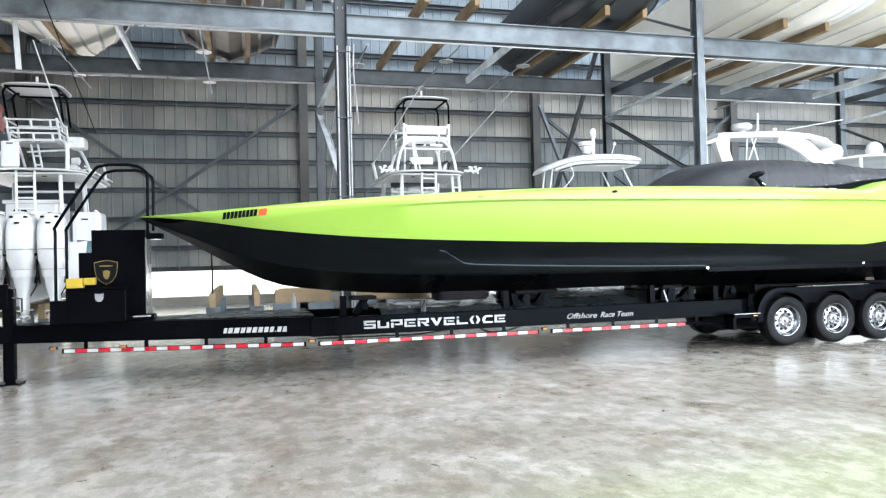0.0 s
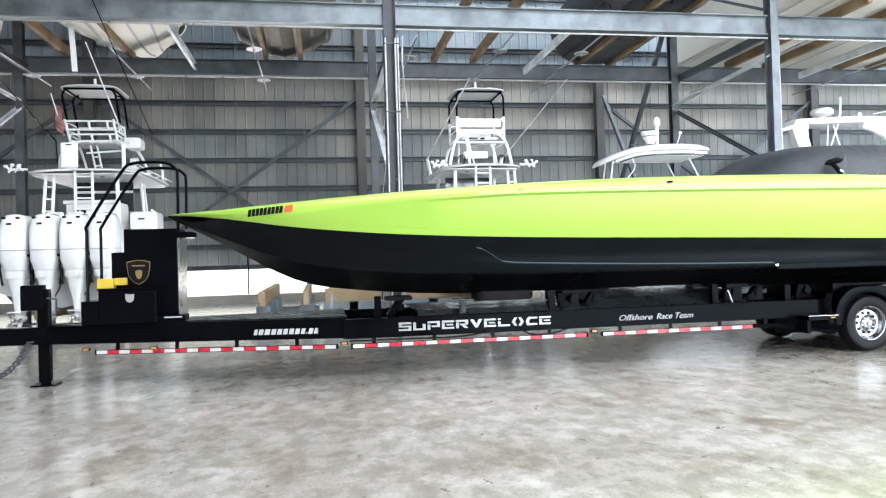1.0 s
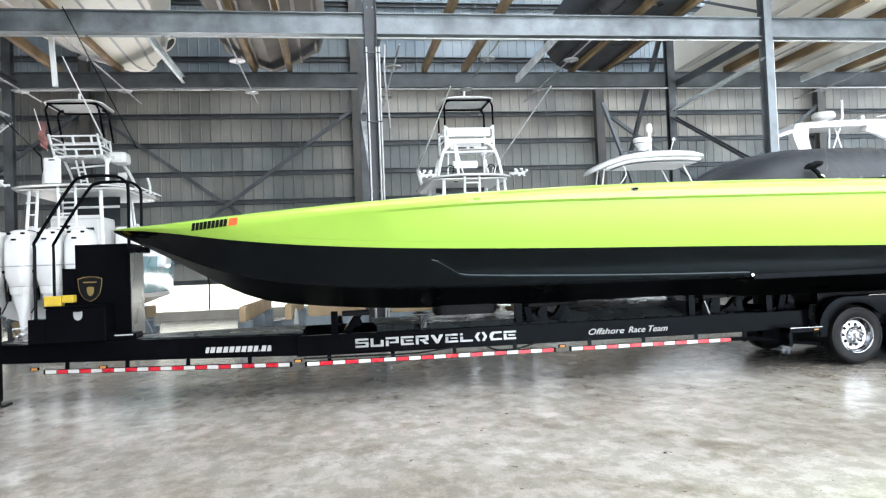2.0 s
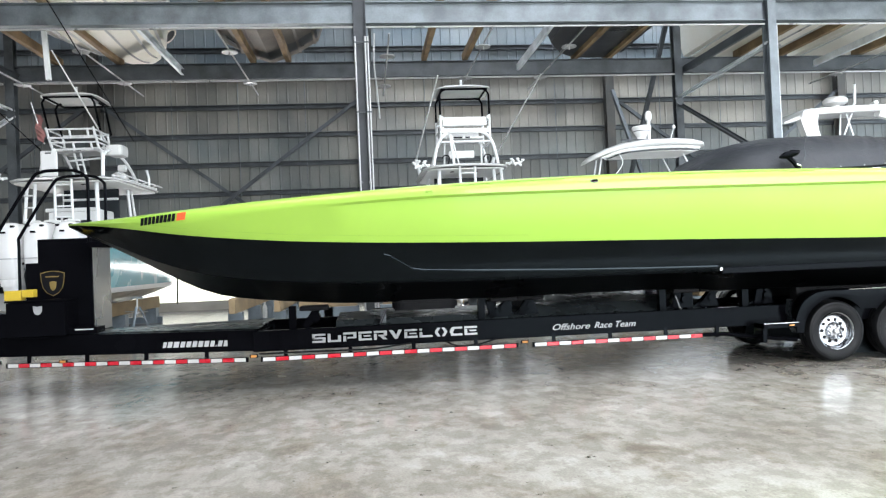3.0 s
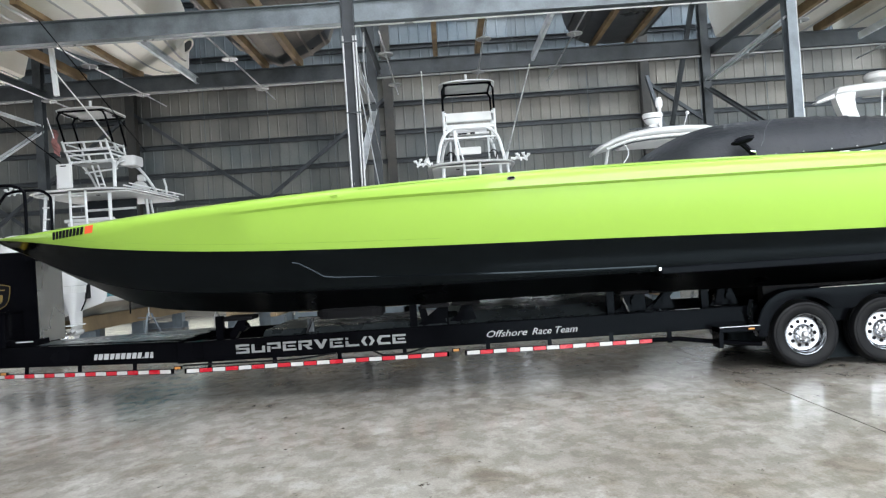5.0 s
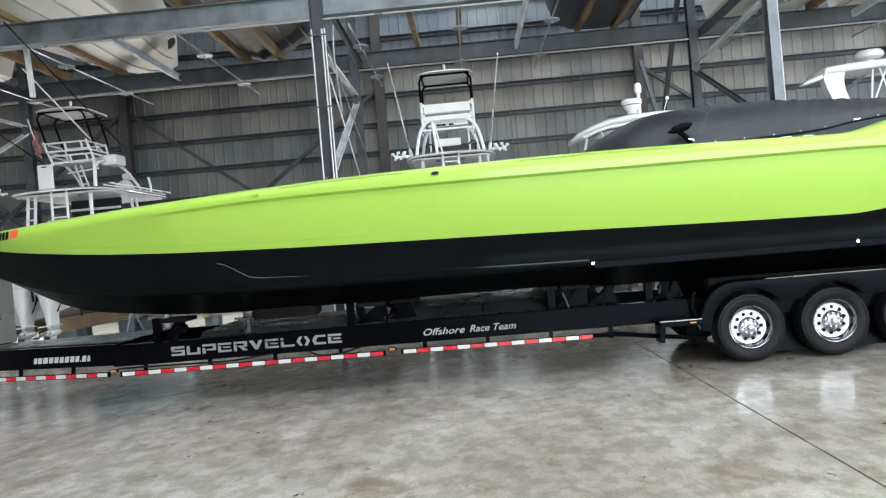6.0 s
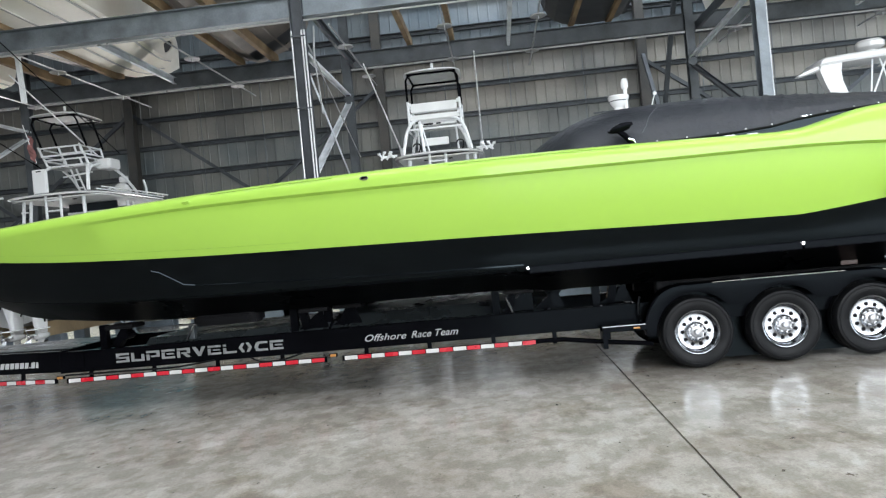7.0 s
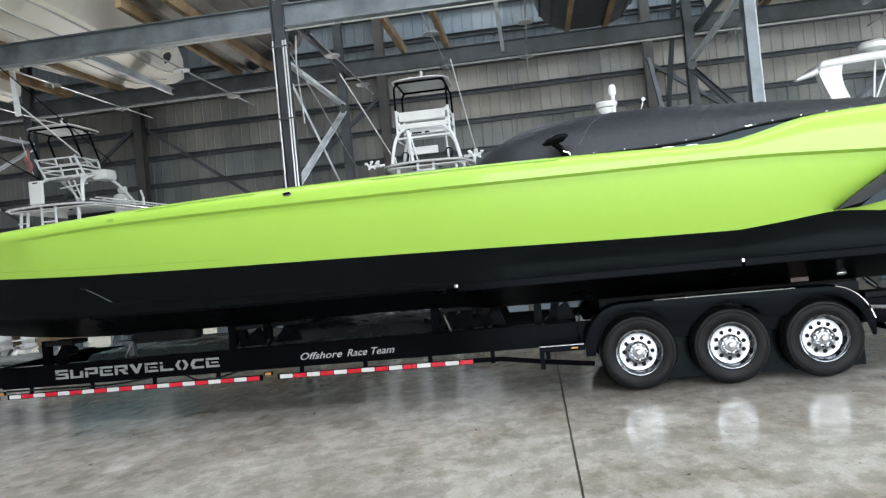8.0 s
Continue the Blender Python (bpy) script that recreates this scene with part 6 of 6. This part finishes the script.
part("antenna_hose", tube(arc([(8.55, 17.85, 4.02), (8.65, 17.85, 3.75), (8.5, 17.9, 3.5), (8.3, 18.0, 3.3)]), 0.012, 6), "alu_white", t3)
dome = part("radar_dome", lathe([(0.0, 4.50), (0.12, 4.51), (0.165, 4.56), (0.225, 4.66), (0.25, 4.75), (0.235, 4.785), (0.0, 4.80)], 28, "z", (9.52, 18.75, 0)), "gel", t3, "", True)
part("dome_band", lathe([(0.218, 4.645), (0.224, 4.648), (0.230, 4.660), (0.226, 4.665)], 28, "z", (9.52, 18.75, 0)), "steel_dark", dome)
part("dome_foot", lathe([(0.16, 4.34), (0.12, 4.40), (0.12, 4.53)], 16, "z", (9.52, 18.75, 0)), "gel", dome)
mast = part("camera_mast", tube([(9.66, 18.62, 4.36), (9.66, 18.62, 4.92)], 0.045, 10), "gel", t3)
part("camera_head", lathe([(0.0, 4.90), (0.06, 4.90), (0.085, 4.95), (0.085, 5.06), (0.06, 5.14), (0.0, 5.17)], 18, "z", (9.66, 18.62, 0)), "gel", mast, "", True)
part("horn_rail", tube([(8.9, 18.6, 4.42), (10.3, 18.6, 4.43)], 0.02, 6), "steel_dark", t3)
for x in (9.1, 9.95, 10.25):
    part("rail_foot", tube([(x, 18.6, 4.35), (x, 18.6, 4.45)], 0.022, 6), "steel_dark", t3)
part("stub_antenna", tube([(10.2, 18.6, 4.36), (10.32, 18.6, 4.72)], 0.012, 6), "alu_white", t3)
part("antenna_cap", lathe([(0.0, 4.70), (0.04, 4.70), (0.045, 4.75), (0.0, 4.79)], 12, "z", (10.32, 18.6, 0)), "alu_white", t3, smooth=True)
bunks(9.7, 17.4, 24.0, 0.80)

# the cruiser with a moulded arch
t4 = thing("cruiser", (17, 20.2, 0.7), "white motor cruiser with moulded arch and radar", "boat", "sport boats on the floor")
hull_on_bunks(t4, 17.4, 16.8, 27.5, 2.0, 0.72, 2.4, "gel", "gel")
part("cabin", box(15.4, 19.4, 18.6, 24.0, 2.1, 3.6, 0.25), "gel", t4)


def band(profile, y0, y1):
    """A moulded band: centre points (x, z), half thickness, across from y0 to y1."""
    rows = []
    for x, z, nx, nz in profile:
        rows.append([(x + nx, y0 + 0.05, z + nz), (x + nx, y1 - 0.05, z + nz), (x + nx * 0.5, y1, z + nz * 0.5), (x - nx * 0.5, y1, z - nz * 0.5), (x - nx, y1 - 0.05, z - nz), (x - nx, y0 + 0.05, z - nz), (x - nx * 0.5, y0, z - nz * 0.5), (x + nx * 0.5, y0, z + nz * 0.5)])
    return grid(rows, True, True)


y0, y1 = 19.75, 20.0
part("arch_leg", grid([[(a, y0, z), (c, y0, z), (c, y1, z), (a, y1, z)] for a, c, z in ((15.12, 15.52, 3.6), (14.93, 15.33, 4.0), (14.76, 15.16, 4.4), (14.62, 15.04, 4.75), (14.54, 15.02, 5.0), (14.50, 15.06, 5.2))], True, True), "gel", t4, "moulded white arch leg")
part("arch_fin", band([(14.56, 5.14, 0.02, 0.085), (14.32, 5.06, 0.02, 0.07), (14.12, 5.0, 0.02, 0.055), (14.03, 4.975, 0.01, 0.02)], y0, y1), "gel", t4, "", True)
part("arch_leg", band([(18.9, 4.3, 0.28, 0.06), (18.4, 4.65, 0.24, 0.14), (17.9, 5.0, 0.20, 0.18), (17.4, 5.15, 0.10, 0.15), (16.9, 5.22, 0.02, 0.10)], y0, y1), "gel", t4, "", True)
part("arch_top", band([(14.53, 5.22, 0.02, 0.06), (14.62, 5.25, 0.0, 0.085), (15.2, 5.285, 0.0, 0.09), (16.2, 5.33, 0.0, 0.09), (17.2, 5.35, 0.0, 0.09), (18.1, 5.30, -0.02, 0.09), (18.75, 5.17, -0.05, 0.11), (18.95, 5.04, -0.06, 0.09)], 19.65, 20.75), "gel", t4, "", True)
radar = part("radar_dome", lathe([(0.0, 5.58), (0.24, 5.59), (0.33, 5.65), (0.34, 5.75), (0.28, 5.82), (0.0, 5.84)], 28, "z", (16.15, 20.6, 0)), "gel", t4, "", True)
part("dome_foot", lathe([(0.2, 5.41), (0.12, 5.48), (0.12, 5.60)], 16, "z", (16.15, 20.6, 0)), "gel", radar)
part("stub_mast", tube([(16.45, 20.3, 5.46), (16.55, 20.3, 5.61), (16.56, 20.3, 6.14)], 0.035, 8), "alu_white", t4)
part("horn", lathe([(0.0, -0.14), (0.07, -0.12), (0.05, 0.0), (0.03, 0.12)], 12, "y", (17.05, 20.2, 5.56)), "alu_white", t4, smooth=True)
part("nav_lamp", lathe([(0.0, 5.48), (0.06, 5.46), (0.06, 5.40)], 12, "z", (15.2, 20.3, 0)), "alu_white", t4, smooth=True)
for x0, x1 in ((15.9, 15.6), (16.3, 15.4), (16.0, 16.4)):
    part("stay", tube([(x0, 20.0, 5.42), (x1, 19.8, 3.6)], 0.022, 6), "alu_white", t4)
part("long_antenna", tube([(17.6, 20.2, 5.6), (19.7, 20.0, 5.95)], 0.016, 6), "alu_white", t4)
bunks(17.4, 17.4, 26.5, 0.80, 0.9)

# a fly bridge further along, with satellite domes
t5 = thing("flybridge_yacht", (22.5, 20.2, 0.7), "white flybridge yacht with satellite domes", "boat", "sport boats on the floor")
hull_on_bunks(t5, 22.6, 16.8, 28.0, 2.1, 0.72, 2.5, "gel", "gel")
part("cabin", box(20.6, 24.6, 18.2, 25.0, 2.2, 3.8, 0.25), "gel", t5)
hardtop("bridge_top", t5, 18.95, 24.8, 18.6, 22.0, 4.62, 0.12, 0.12, 0.05)
for x in (19.6, 21.0, 23.0, 24.4):
    part("top_post", tube([(x, 19.2, 2.6), (x, 19.2, 4.6)], 0.05, 8), "alu_white", t5)
for x, y in ((19.35, 20.4), (20.1, 20.8), (21.2, 20.2), (22.6, 20.4)):
    part("satellite_dome", lathe([(0.14, 4.66), (0.20, 4.72), (0.27, 4.86), (0.28, 5.0), (0.22, 5.16), (0.10, 5.25), (0.0, 5.27)], 24, "z", (x, y, 0)), "gel", t5, smooth=True)
bunks(22.6, 17.4, 26.5, 0.80, 0.9)

# small things
stand = thing("jack_stand", (-3.35, 19.55, 0), "blue-grey tripod boat stand beside the timber bunks", "boat stand")
for k in range(3):
    a = 2 * math.pi * k / 3 + 0.4
    part("leg", tube([(-3.35 + 0.34 * math.cos(a), 19.55 + 0.34 * math.sin(a), 0.0), (-3.35 + 0.05 * math.cos(a), 19.55 + 0.05 * math.sin(a), 0.72)], 0.026, 8), "blue_steel", stand)
part("screw", tube([(-3.35, 19.55, 0.55), (-3.35, 19.55, 0.93)], 0.022, 8), "pipe", stand)
part("head_plate", box(-3.47, -3.23, 19.45, 19.65, 0.93, 0.965, 0.01), "blue_steel", stand)
part("crank", tube([(-3.62, 19.5, 0.62), (-3.08, 19.5, 0.60)], 0.014, 6), "pipe", stand)
bottle = thing("water_bottle", (0.82, 12.0, 0.822), "clear plastic water bottle on the trailer deck", "bottle")
part("body", lathe([(0.0, 0.822), (0.036, 0.823), (0.038, 0.835), (0.037, 0.90), (0.034, 0.93), (0.037, 0.96), (0.030, 1.0), (0.015, 1.03), (0.014, 1.045)], 16, "z", (0.82, 12.0, 0)), "cushion", bottle, smooth=True)
part("cap", lathe([(0.016, 1.043), (0.017, 1.062), (0.0, 1.064)], 12, "z", (0.82, 12.0, 0)), "gel", bottle)


# long timbers on steel blocks, and bunks that stand empty
for x0, x1, y, z0, z1 in ((0.75, 2.1, 18.2, 0.58, 0.90), (2.7, 4.0, 18.2, 0.58, 0.90), (6.2, 8.7, 18.2, 0.58, 0.90)):
    tb = thing("boat_trestle", ((x0 + x1) / 2, y, 0), "pale sawn timber beam across blue-grey steel blocks", "trestle", "timber trestles on the floor")
    part("timber", box(x0, x1, y - 0.10, y + 0.10, z0, z1, 0.012), "wood_pale", tb)
    part("top_board", box(x0 + 0.1, x1 - 0.15, y - 0.04, y + 0.22, z1 + 0.002, z1 + 0.03, 0.006), "wood_pale", tb)
    for k in range(2):
        bx = x0 + (x1 - x0) * (0.28 + 0.45 * k)
        part("block", box(bx - 0.42, bx + 0.42, y - 0.2, y + 0.2, 0.0, z0 - 0.002, 0.012), "blue_steel", tb)

bunks(-0.18, 17.5, 24.0, 0.90, 0.50)
